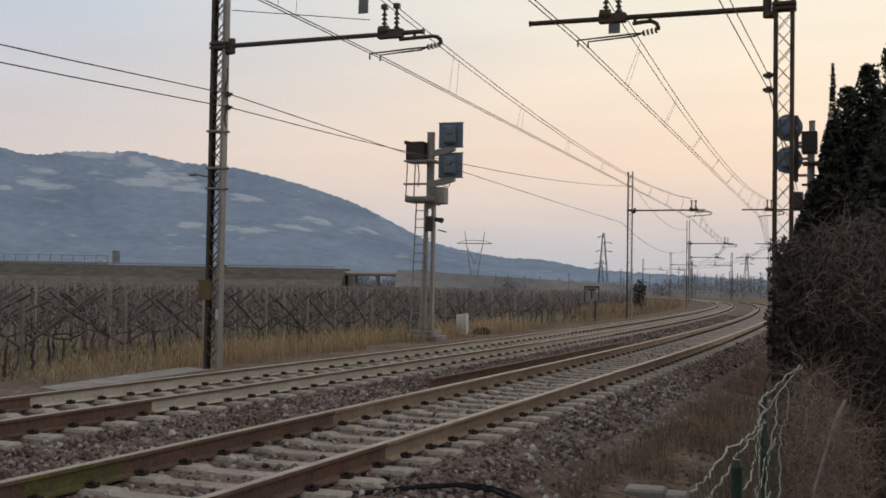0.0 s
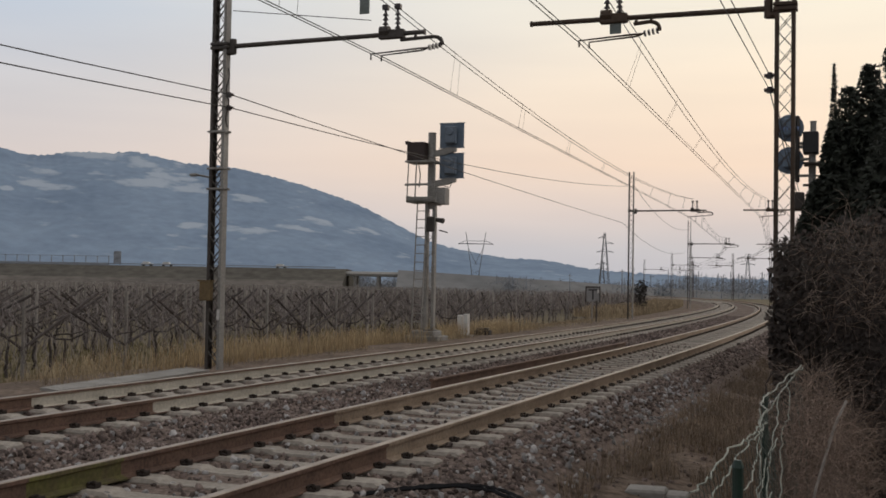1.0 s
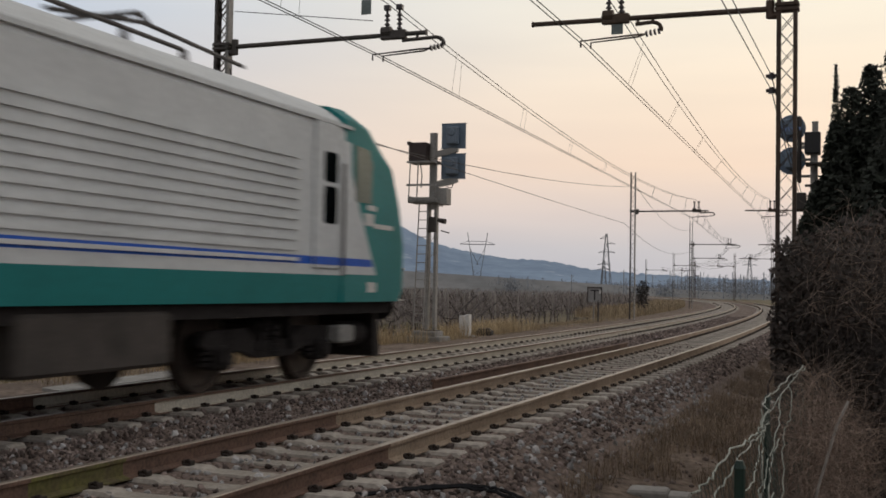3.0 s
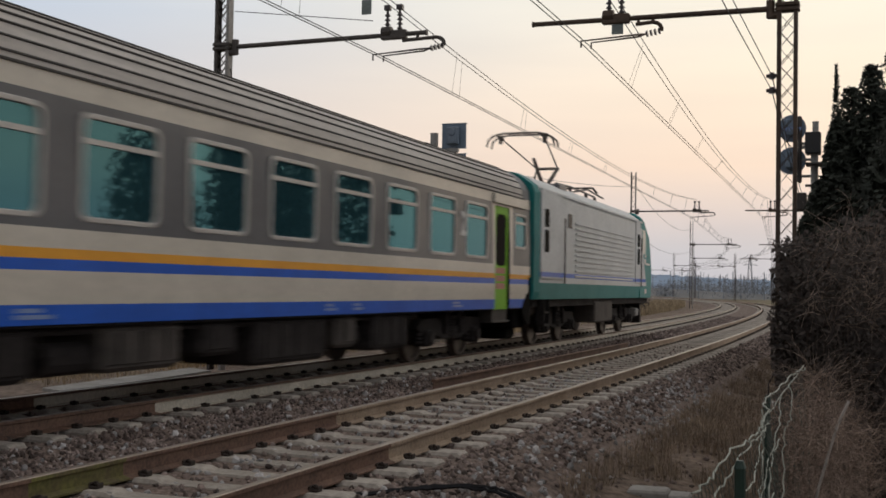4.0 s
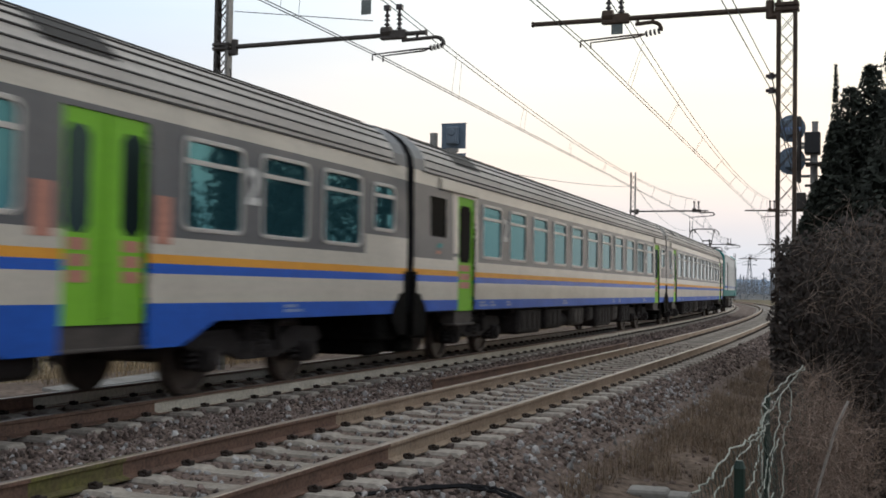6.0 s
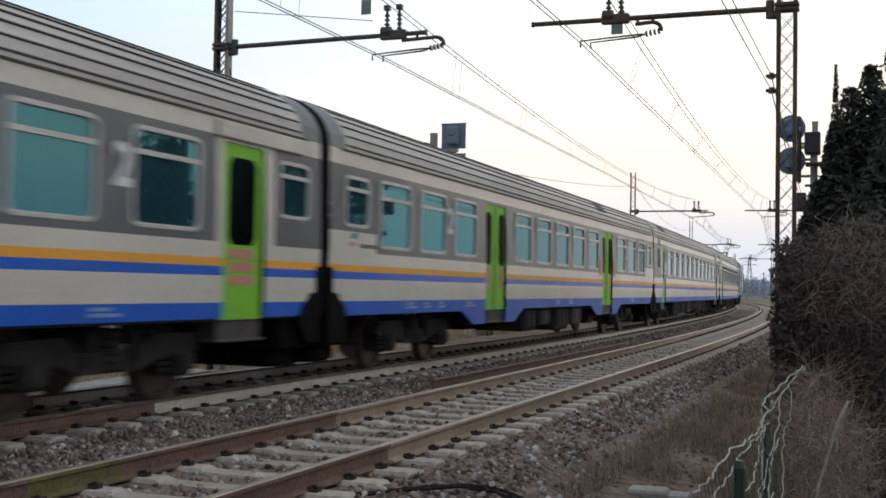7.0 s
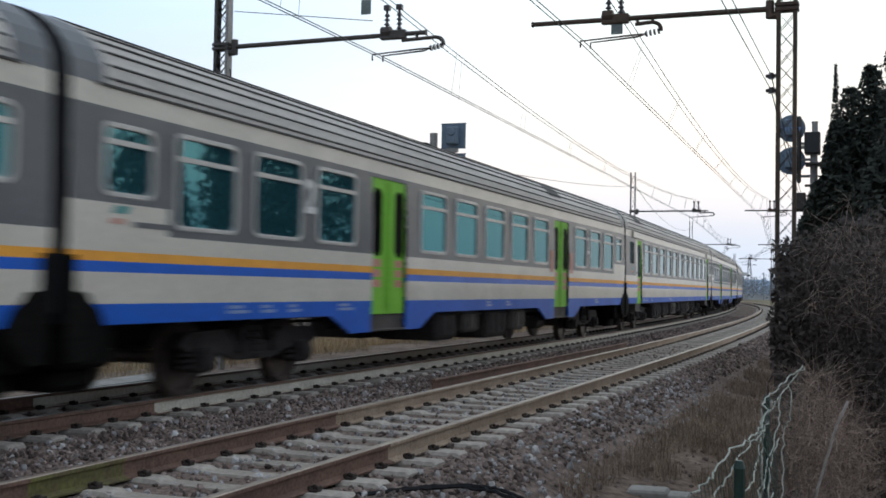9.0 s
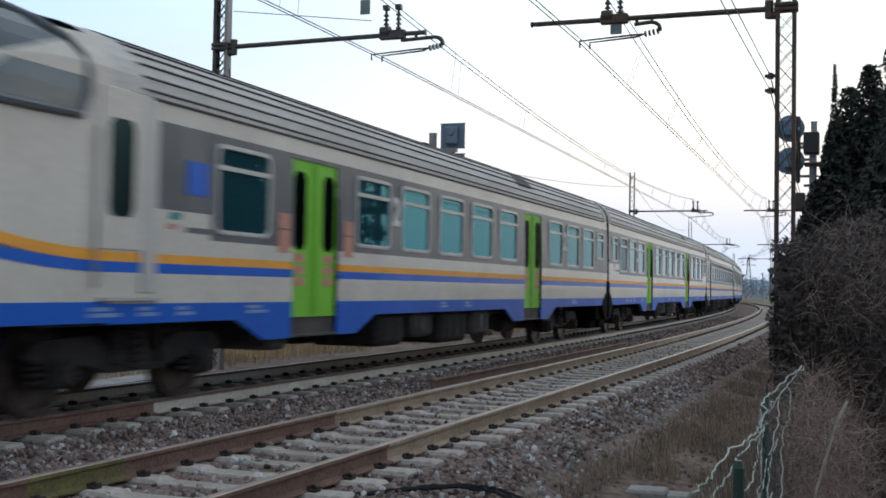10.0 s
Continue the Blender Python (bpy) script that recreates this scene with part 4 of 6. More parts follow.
def locomotive():
    """Electric locomotive, its rear at x = 0, its sloping cab towards x = 15.4."""
    v = thing("locomotive", None, "off-white and teal electric locomotive with raised pantograph", "locomotive")
    W2 = 1.5
    sec = [(W2 - .04, 1.13), (W2, 1.3), (W2, 3.55), (W2 - .06, 3.72), (W2 - .28, 3.88), (1.0, 4.0), (.5, 4.06), (0, 4.08)]
    ring = lambda x, k=1.0: [(x, -y * k, z) for y, z in sec] + [(x, y * k, z) for y, z in sec[-2::-1]]
    n = len(ring(0))
    mats = [1 if min(i, n - 2 - i) == 0 else 0 for i in range(n - 1)]
    sec2 = [(W2 - .04, 1.13), (W2, 1.51), (W2, 1.65), (W2, 1.76), (W2, 3.55), (W2 - .06, 3.72), (W2 - .28, 3.88), (1.0, 4.0), (.5, 4.06), (0, 4.08)]
    ring2 = lambda x, k=1.0: [(x, -y * k, z) for y, z in sec2] + [(x, y * k, z) for y, z in sec2[-2::-1]]
    n2 = len(ring2(0))
    m2 = []
    for i in range(n2 - 1):
        k = min(i, n2 - 2 - i)
        m2.append({0: 1, 2: 2}.get(k, 0))
    body = Build().sweep([ring2(x) for x in (.35, 13.0)], closed=False, caps=False, mats=m2)
    part("body", body, [LOCOWHITE, TEAL, BLUE], v, "off-white body with blue stripe and teal sill")
    rear = Build().sweep([ring(0, .97), ring(.35)], closed=False, caps=False, mats=[0] * (n - 1))
    rr = ring(0, .97)
    rear.add(rr, [tuple(range(n))])
    part("rear_end", rear, TEAL, v, "teal rear end")
    # cab: sloping windscreen, teal, with a pale slanting panel behind
    prof = [(13.0, 1.13), (15.25, 1.13), (15.4, 1.3), (15.42, 2.0), (15.24, 2.6), (14.92, 3.2), (14.5, 3.72), (14.0, 4.02), (13.5, 4.12), (13.0, 4.1)]
    cabm = Build()
    rows = []
    for y, inset in ((-1.5, .28), (-1.44, .1), (-1.2, .03), (0, 0), (1.2, .03), (1.44, .1), (1.5, .28)):
        rows.append([(x - (inset if x > 13.1 else 0), y, z - (.35 * (abs(y) / 1.5) ** 4 if z > 3.6 else 0)) for x, z in prof])
    cabm.sweep(rows)
    part("cab", cabm, TEAL, v, "teal cab with sloping front")
    for sg in (-1, 1):
        y = sg * 1.504
        part("cab_panel", Build().prism([(12.9, 1.53), (14.12, 1.53), (13.5, 2.5), (13.22, 3.0), (13.2, 3.44), (12.9, 3.44)], y - .004, y + .004), LOCOWHITE, v, "off-white slanting panel")
        part("stripe", Build().prism([(12.9, 1.65), (14.0, 1.65), (13.93, 1.76), (12.9, 1.76)], y - .007, y + .007), BLUE, v)
        part("cab_window", Build().prism([(13.36, 2.6), (13.9, 2.6), (13.93, 3.2), (13.8, 3.4), (13.36, 3.42)], y - .008, y + .008), CABGLASS, v, "dark cab side window")
        part("lettering", Build().box(14.02, 14.72, y - .006, y + .006, 2.24, 2.31).box(13.68, 14.02, y - .006, y + .006, 2.27, 2.45).box(13.78, 14.1, y - .006, y + .006, 2.5, 2.58), WHITE, v, "white illegible lettering bars")
        part("marking", Build().box(13.82, 14.12, y - .006, y + .006, 1.27, 1.42), WHITE, v, "small white marking")
        for xd, wd in ((.38, 2.0), (12.05, .75)):
            dr = part("cab_door", Build().box(xd, xd + wd, min(y, sg * 1.53), max(y, sg * 1.53), 1.6, 3.62, bev=.01), LOCOWHITE, v, "off-white equipment door")
            part("stripe", Build().box(xd, xd + wd, min(sg * 1.529, sg * 1.534), max(sg * 1.529, sg * 1.534), 1.65, 1.76), BLUE, dr)
            for g0, g1 in ((2.22, 2.74), (2.8, 3.22)):
                part("door_glass", Build().prism([(xd + .26, g0 + .04), (xd + .3, g0), (xd + .62, g0), (xd + .66, g0 + .04), (xd + .66, g1 - .04), (xd + .62, g1), (xd + .3, g1), (xd + .26, g1 - .04)], min(sg * 1.53, sg * 1.537), max(sg * 1.53, sg * 1.537)), DOORGLASS, dr)
            part("handrail", Build().rod((xd + wd + .08, sg * 1.56, 1.5), (xd + wd + .08, sg * 1.56, 3.1), .02), STEELDARK, v)
        for k in range(11):
            z = 1.68 + k * .135
            part("side_rib", Build().prism([(3.75, z), (11.6, z), (11.6, z + .045), (3.75, z + .045)], min(sg * 1.5, sg * 1.535), max(sg * 1.5, sg * 1.535)), LOCOWHITE, v)
        part("air_grille", Build().box(2.95, 3.35, min(sg * 1.5, sg * 1.515), max(sg * 1.5, sg * 1.515), 2.9, 3.25), STEELDARK, v, "small dark grille")
        part("roof_gutter", Build().box(.4, 13.2, min(sg * 1.46, sg * 1.53), max(sg * 1.46, sg * 1.53), 3.62, 3.67), LOCOWHITE, v)
        part("foot_step", Build().box(.8, 1.3, min(sg * 1.3, sg * 1.5), max(sg * 1.3, sg * 1.5), .5, .56).box(.8, .84, min(sg * 1.3, sg * 1.5), max(sg * 1.3, sg * 1.5), .5, 1.13).box(1.26, 1.3, min(sg * 1.3, sg * 1.5), max(sg * 1.3, sg * 1.5), .5, 1.13).box(.8, 1.3, min(sg * 1.3, sg * 1.5), max(sg * 1.3, sg * 1.5), .8, .85), UNDER, v, "sooty crew steps")
        part("tank", Build().box(6.6, 9.0, min(sg * .8, sg * 1.4), max(sg * .8, sg * 1.4), .45, 1.05, bev=.04), UNDERPALE, v, "dusty equipment box between bogies")
        part("headlight", Build().rod((15.28, sg * .95, 1.6), (15.42, sg * .95, 1.6), .12, .12, 14), ALU, v, "round headlight")
    for sg in (-1, 1):
        part("lamp_cluster", Build().rod((15.3, sg * 1.0, 1.78), (15.6, sg * 1.0, 1.78), .22, .15, 14), BLACK, v, "dark projecting lamp cluster")
        part("front_step", Build().box(15.25, 15.55, min(sg * .9, sg * 1.35), max(sg * .9, sg * 1.35), 1.13, 1.16), ALU, v, "pale front step edge")
    part("windscreen", Build().prism([(15.27, 2.62), (14.95, 3.22), (14.56, 3.72), (14.5, 3.68), (14.88, 3.2), (15.2, 2.6)], -1.15, 1.15), DOORGLASS, v, "sloping dark windscreen")
    part("frame_pan", Build().box(.3, 15.0, -1.35, 1.35, .95, 1.15), UNDER, v, "sooty frame")
    bogie(v, 3.6, 2.65, .55)
    bogie(v, 11.8, 2.65, .55)
    for x, d in ((0, -1), (15.3, 1)):
        for y in (-.87, .87):
            bf = Build().rod((x, y, 1.05), (x + d * (.42 if d > 0 else .1), y, 1.05), .1, .08, 10)
            bf.rod((x + d * (.38 if d > 0 else .06), y, 1.05), (x + d * (.43 if d > 0 else .1), y, 1.05), .24, .24, 16)
            part("buffer", bf, UNDER, v, "sooty round buffer")
    part("snow_plough", Build().prism([(14.85, .25), (15.1, .25), (15.05, .62), (14.95, 1.0), (14.8, 1.0)], -1.15, 1.15), UNDER, v, "dark rail guard")
    for sg in (-1, 1):
        part("sand_box", Build().box(13.35, 13.85, min(sg * 1.05, sg * 1.3), max(sg * 1.05, sg * 1.3), .52, .78, bev=.03), CONCRETE, v, "pale dusty sand box")
        part("air_tank", Build().rod((13.95, sg * .9, .62), (14.7, sg * .9, .62), .2, .2, 14), UNDER, v, "sooty air tank")
    # roof gear and pantograph
    rg = Build()
    for x in (5.6, 6.4, 7.2, 9.2, 10.4):
        rg.rod((x, -.5, 4.03), (x, -.5, 4.28), .07, .05, 8)
        rg.rod((x, .5, 4.03), (x, .5, 4.28), .07, .05, 8)
    rg.path([(5.6, -.5, 4.28), (7.2, -.5, 4.32), (9.2, -.5, 4.3), (10.4, -.5, 4.28)], .03)
    rg.path([(5.2, .5, 4.28), (7.2, .5, 4.32), (10.4, .5, 4.28)], .03)
    part("roof_gear", rg, STEELDARK, v, "dark roof insulators and busbars")
    part("lowered_pantograph", Build().path([(8.0, -.4, 4.25), (9.6, -.45, 4.46), (11.9, -.45, 4.36)], .03).path([(8.0, .4, 4.25), (9.6, .45, 4.46), (11.9, .45, 4.36)], .03).path([(9.2, -.85, 4.3), (9.2, -.7, 4.46), (9.2, .7, 4.46), (9.2, .85, 4.3)], .035), STEELDARK, v, "folded pantograph")
    part("roof_box", Build().box(3.4, 4.2, -1.15, -.5, 3.9, 4.06, bev=.03), BAND, v)
    pg = part("pantograph", Build().box(4.2, 6.2, -.55, -.45, 4.1, 4.18).box(4.2, 6.2, .45, .55, 4.1, 4.18), STEELDARK, v, "raised pantograph touching the wire")
    arm = Build()
    arm.rod((5.7, -.2, 4.2), (6.5, -.3, 4.78), .06, .05)
    arm.rod((5.7, .2, 4.2), (6.5, .3, 4.78), .03)
    arm.rod((6.5, -.34, 4.78), (6.5, .34, 4.78), .04)
    part("lower_arm", arm, STEELDARK, pg)
    part("control_rod", Build().rod((4.9, -.3, 4.18), (4.0, -.3, 4.77), .055, .045), STEELDARK, pg)
    up = Build()
    for y in (-.3, .3):
        up.rod((6.5, y, 4.78), (3.95, y * 2, 5.34), .022, .02)
    part("upper_arm", up, STEELDARK, pg)
    head = Build()
    for x in (3.75, 4.15):
        head.path([(x, -.92, 5.08), (x, -.88, 5.25), (x, -.72, 5.38), (x, -.45, 5.43), (x, .45, 5.43), (x, .72, 5.38), (x, .88, 5.25), (x, .92, 5.08)], .026, 6)
    for y in (-.6, .6):
        head.rod((3.7, y, 5.34), (4.2, y, 5.34), .03)
        head.rod((3.95, y, 5.18), (3.95, y, 5.4), .05)
    part("contact_head", head, STEELDARK, pg, "curved collector bows")
    return v


loco = locomotive()
coach_a = end_door_coach()
coach_c = mid_door_coach()
train = [coach_a, copy_thing(coach_a, Matrix()), coach_c, copy_thing(coach_a, Matrix()), copy_thing(coach_c, Matrix()), mid_door_coach(cab=True)]

# ---- overhead line ----
SPANS = [-28, 19, 66, 113, 160, 207, 254]


def lattice_mast(side, steel, pale, ins, pipe, top=8.35, foot=-.33):
    """A laced mast with its bracket arm; local x points to the right of the line, side = +1 when the arm reaches right."""
    v = thing("catenary_mast", None, "riveted steel lattice mast with bracket arm over the track" if side > 0 else "brown steel lattice mast with bracket arm over the track", "catenary mast", "masts along the line")
    # where the steels differ, the left channel's shaded side face is in its colour
    for x, m in ((-.15, steel), (.15, pale)):
        b = Build()
        sx = 1 if x < 0 else -1
        b.box(min(x, x - sx * .012), max(x, x - sx * .012), -.085, .085, 0, top - foot)
        for y in (-.085, .075):
            b.box(min(x, x + sx * .05), max(x, x + sx * .05), y, y + .01, 0, top - foot)
        part("channel", b, m, v, "weathered steel channel")
    n = int((top - foot - .2) / .28)
    flat = Build().bar((-.12, 0, 0), (.12, 0, .28), .006, .04, up=(0, 1, 0)).mesh("lacing_bar", steel)
    flat2 = Build().bar((.12, 0, 0), (-.12, 0, .28), .006, .04, up=(0, 1, 0)).mesh("lacing_bar", steel)
    for k in range(n):
        for y, me in ((-.078, flat), (-.070, flat2), (.07, flat if k % 2 else flat2)):
            part("lacing_bar", me, None, v, at=Matrix.Translation((0, y, .1 + .28 * k)))
    z = 6.06 - foot
    x0 = side * .15
    for zz in (z - .05, z + .03):
        part("clamp", Build().box(-.19, .19, -.11, .11, zz - .03, zz + .03, bev=.008), steel, v, "bolted steel clamp")
    part("pivot", Build().rod((x0, 0, z - .13), (x0 + side * .16, 0, z - .13), .07, .06, 10).rod((x0 + side * .12, 0, z - .17), (x0 + side * .12, 0, z + .12), .07, .07, 10), steel, v, "cast arm pivot")
    arm_end = side * 4.32
    part("bracket_arm", Build().rod((x0 + side * .1, 0, z - .02), (arm_end, 0, z), .048, .042, 12).rod((arm_end, 0, z), (arm_end + side * .03, 0, z), .052, .052, 12), steel, v, "long tubular bracket arm")
    for dx in ins:
        b = Build()
        for k in range(4):
            b.rod((dx, 0, z + .10 + .085 * k), (dx, 0, z + .135 + .085 * k), .058, .04, 12)
        b.rod((dx, 0, z - .02), (dx, 0, z + .52), .025, .025, 8)
        b.box(dx - .06, dx + .06, -.05, .05, z + .46, z + .56, bev=.01)
        part("insulator", b, INSUL, v, "dark ribbed insulator")
    part("saddle", Build().box(ins[0] - .12, ins[1] + .14, -.06, .06, z - .09, z + .08, bev=.015).rod((ins[0] - .1, 0, z + .06), (ins[0] + .08, 0, z + .06), .1, .1, 10), steel, v, "cast insulator saddle")
    p0, p1 = pipe
    pts = [(p0 + (p1 - .16 - p0) * i / 4, 0, z - .12 + .02 * i / 4) for i in range(5)] + [(p1 - .16 + .16 * math.sin(a), 0, z - .22 + .12 * math.cos(a)) for a in (.5, 1.0, 1.5)] + [(p1, 0, z - .26)]
    part("drop_pipe", Build().path(pts, .035, 8).rod((p0 + .04, 0, z - .12), (p0 + .04, 0, z), .03).rod((p0 + .3, 0, z - .12), (p0 + .3, 0, z), .03), steel, v, "curved registration pipe")
    e = Vector(pts[-1])
    b = Build()
    for k in range(4):
        p = e + Vector((-(.02 + .07 * k), 0, -.012 * k))
        b.rod(p, p + Vector((-.035, 0, -.006)), .06, .045, 10)
    part("insulator", b, INSUL, v, "dark ribbed insulator")
    for y in (-.14, .14):
        xs = side * 3.37 + .5 * y
        st = Build().path([e + Vector((-.28, 0, -.04)), e + Vector((-.42, y * .6, -.06)), (xs, y * .6, 5.69 - foot), (xs, y * .6, 5.58 - foot)], .017, 6)
        part("steady_arm", st, steel, v, "thin bent steady arm")
    return v


mast_l = lattice_mast(1, STEELDARK, STEELPALE, (3.55, 3.8), (3.86, 4.69))
mast_r = lattice_mast(-1, STEELRUST, STEELRUST, (-2.97, -2.75), (-2.5, -2.06))
mast_l.matrix_basis = along(SPANS[1], -7.35, -.33)
mast_r.matrix_basis = along(SPANS[1], 3.37, -.33)
for i, s in enumerate(SPANS):
    if i != 1:
        copy_thing(mast_l, along(s, -7.38, -.33))
        copy_thing(mast_r, along(s, 3.37, -.33))

# fittings on the nearest masts
NM = along(SPANS[1], -7.35, 0)
tagged(part("junction_box", Build().box(-.24, .02, -.22, -.11, 1.02, 1.40, bev=.015).box(-.27, .05, -.235, -.10, 1.395, 1.42), OCHREBOX, at=NM), "rusty ochre junction box clamped to the mast", "junction box")
for z in (3.22, 3.62, 4.35):
    tagged(part("mast_collar", Build().box(-.2, .2, -.12, .12, z - .02, z + .02, bev=.005).rod((.2, 0, z), (.26, 0, z), .012), STEELPALE, at=NM), "galvanised steel collar round the mast", "bracket")
tagged(part("lamp_bracket", Build().rod((-.15, 0, 3.45), (-.42, -.1, 3.5), .02).box(-.58, -.40, -.16, -.06, 3.47, 3.53, bev=.02), STEELPALE, at=NM), "small pale bracket lamp on the mast", "bracket")
tagged(part("hanging_chain", Build().path([(.2 + .03 * math.sin(k), -.05, 5.6 - .09 * k) for k in range(14)], .014, 5), STEELDARK, at=NM), "short chain hanging beside the mast", "chain")
tagged(part("marker_strip", Build().box(.1, .16, -.105, -.098, .65, .85), WHITE, at=NM), "small white plate on the mast", "plate")
for z in (5.08, 4.82):
    tagged(part("feeder_insulator", Build().rod((.15, 0, z), (.3, 0, z), .03).rod((.2, 0, z - .05), (.2, 0, z + .05), .055, .04, 10), INSUL, at=NM), "dark feeder insulator on the mast", "insulator", "feeder insulators")
RM = along(SPANS[1], 3.37, 0)
for z in (4.93, 4.69):
    tagged(part("feeder_insulator", Build().rod((-.15, 0, z), (-.33, 0, z), .03).rod((-.24, 0, z - .05), (-.24, 0, z + .05), .055, .04, 10), INSUL, at=RM), "dark feeder insulator on the mast", "insulator", "feeder insulators")


def sag(a, b, drop, n=10):
    return [a.lerp(b, k / n) + Vector((0, 0, -drop * 4 * (k / n) * (1 - k / n))) for k in range(n + 1)]


def overhead_line(centre, sign, label):
    v = thing("overhead_line", None, label, "overhead line", "overhead lines")
    for lane in (-.14, .14):
        wire, mess = [], []
        for i, (a, b) in enumerate(zip(SPANS[:-1], SPANS[1:])):
            st = (.1, -.02, .0 if sign else -.1, .1, -.1, .1, -.1)
            if lane > 0:
                pa, pb = at(a, centre + st[i] + .045, 5.61), at(b, centre + st[i + 1] + .045, 5.65)
            else:
                pa, pb = at(a, centre + st[i] - .045, 5.61), at(b, centre + st[i + 1] - .045, 5.65)
            wire += [pa, pb] if not wire else [pb]
            o = .07 if lane > 0 else -.07
            ma, mb = at(a, centre + .22 * sign + .06 + o, 6.72), at(b, centre + .22 * sign + .06 + o, 6.72)
            ms = sag(ma, mb, .72, 12)
            mess += ms if not mess else ms[1:]
            if lane > 0:
                for k in range(1, 9):
                    u = (k - .3) / 8.4
                    top = ma.lerp(mb, u) + Vector((0, 0, -.72 * 4 * u * (1 - u)))
                    part("dropper", Build().rod(top, pa.lerp(pb, u), .0045 if i < 2 else .007, n=4), WIRE, v)
                    u += .016
                    off = at(a, centre, 0) - at(a, centre + .14, 0)
                    top = ma.lerp(mb, u) + off + Vector((0, 0, -.72 * 4 * u * (1 - u)))
                    part("dropper", Build().rod(top, pa.lerp(pb, u) + off * .65, .0045 if i < 2 else .007, n=4), WIRE, v)
        part("contact_wire", Build().path(wire, .009, 5), WIRE, v, "taut dark contact wire")
        part("messenger_wire", Build().path(mess, .009, 5), WIRE, v, "sagging dark messenger wire")
    return v


overhead_line(-GAP, 0, "dark contact and messenger wires over the farther track")
overhead_line(0, 1, "dark contact and messenger wires over the nearer track")
fl = thing("feeder_cable", None, "pair of thin feeder wires strung along the masts", "feeder cable", "feeder cables")
for za, zb, far_o, dr in ((5.08, 5.35, -7.9, .05), (4.82, 7.5, -7.2, .42)):
    b = Build()
    b.path(sag(at(-28, -7.1, za - 1.15), at(19, -7.1, za), .35), .011, 5)
    b.path(sag(at(19, -7.1, za), at(66, far_o, zb), dr), .011, 5)
    b.path(sag(at(66, far_o, zb), at(113, -7.55, zb), .9), .013, 5)
    b.path(sag(at(113, -7.55, zb), at(160, -7.55, zb), .9), .015, 5)
    part("feeder_wire", b, WIRE, fl)
fr = thing("feeder_cable", None, "pair of thin feeder wires strung along the brown masts", "feeder cable", "feeder cables")
for z in (4.93, 4.69):
    part("feeder_wire", Build().path(sag(at(-28, 3.0, z + .5), at(19, 3.13, z), .25), .007, 5).path(sag(at(19, 3.13, z), at(66, 3.13, z + .3), .9), .010, 5), WIRE, fr)
stay = Build().path([at(19, -7.1, 6.75), at(19, -4.1, 6.35)], .008, 5)
tagged(part("arm_stay", stay, WIRE), "thin stay wire from mast to bracket arm", "stay wire")
for s, o, z in ((19, -4.24, 6.62), (19, .55, 5.93)):
    tagged(part("track_plate", Build().box(-.10, .10, -.01, .01, -.14, .14, bev=.004), mat("grey_green_plate", (.22, .25, .24), (.17, .2, .19), .6), at=along(s, o, z)), "small grey-green number plate hanging from the wires", "plate", "hanging plates")

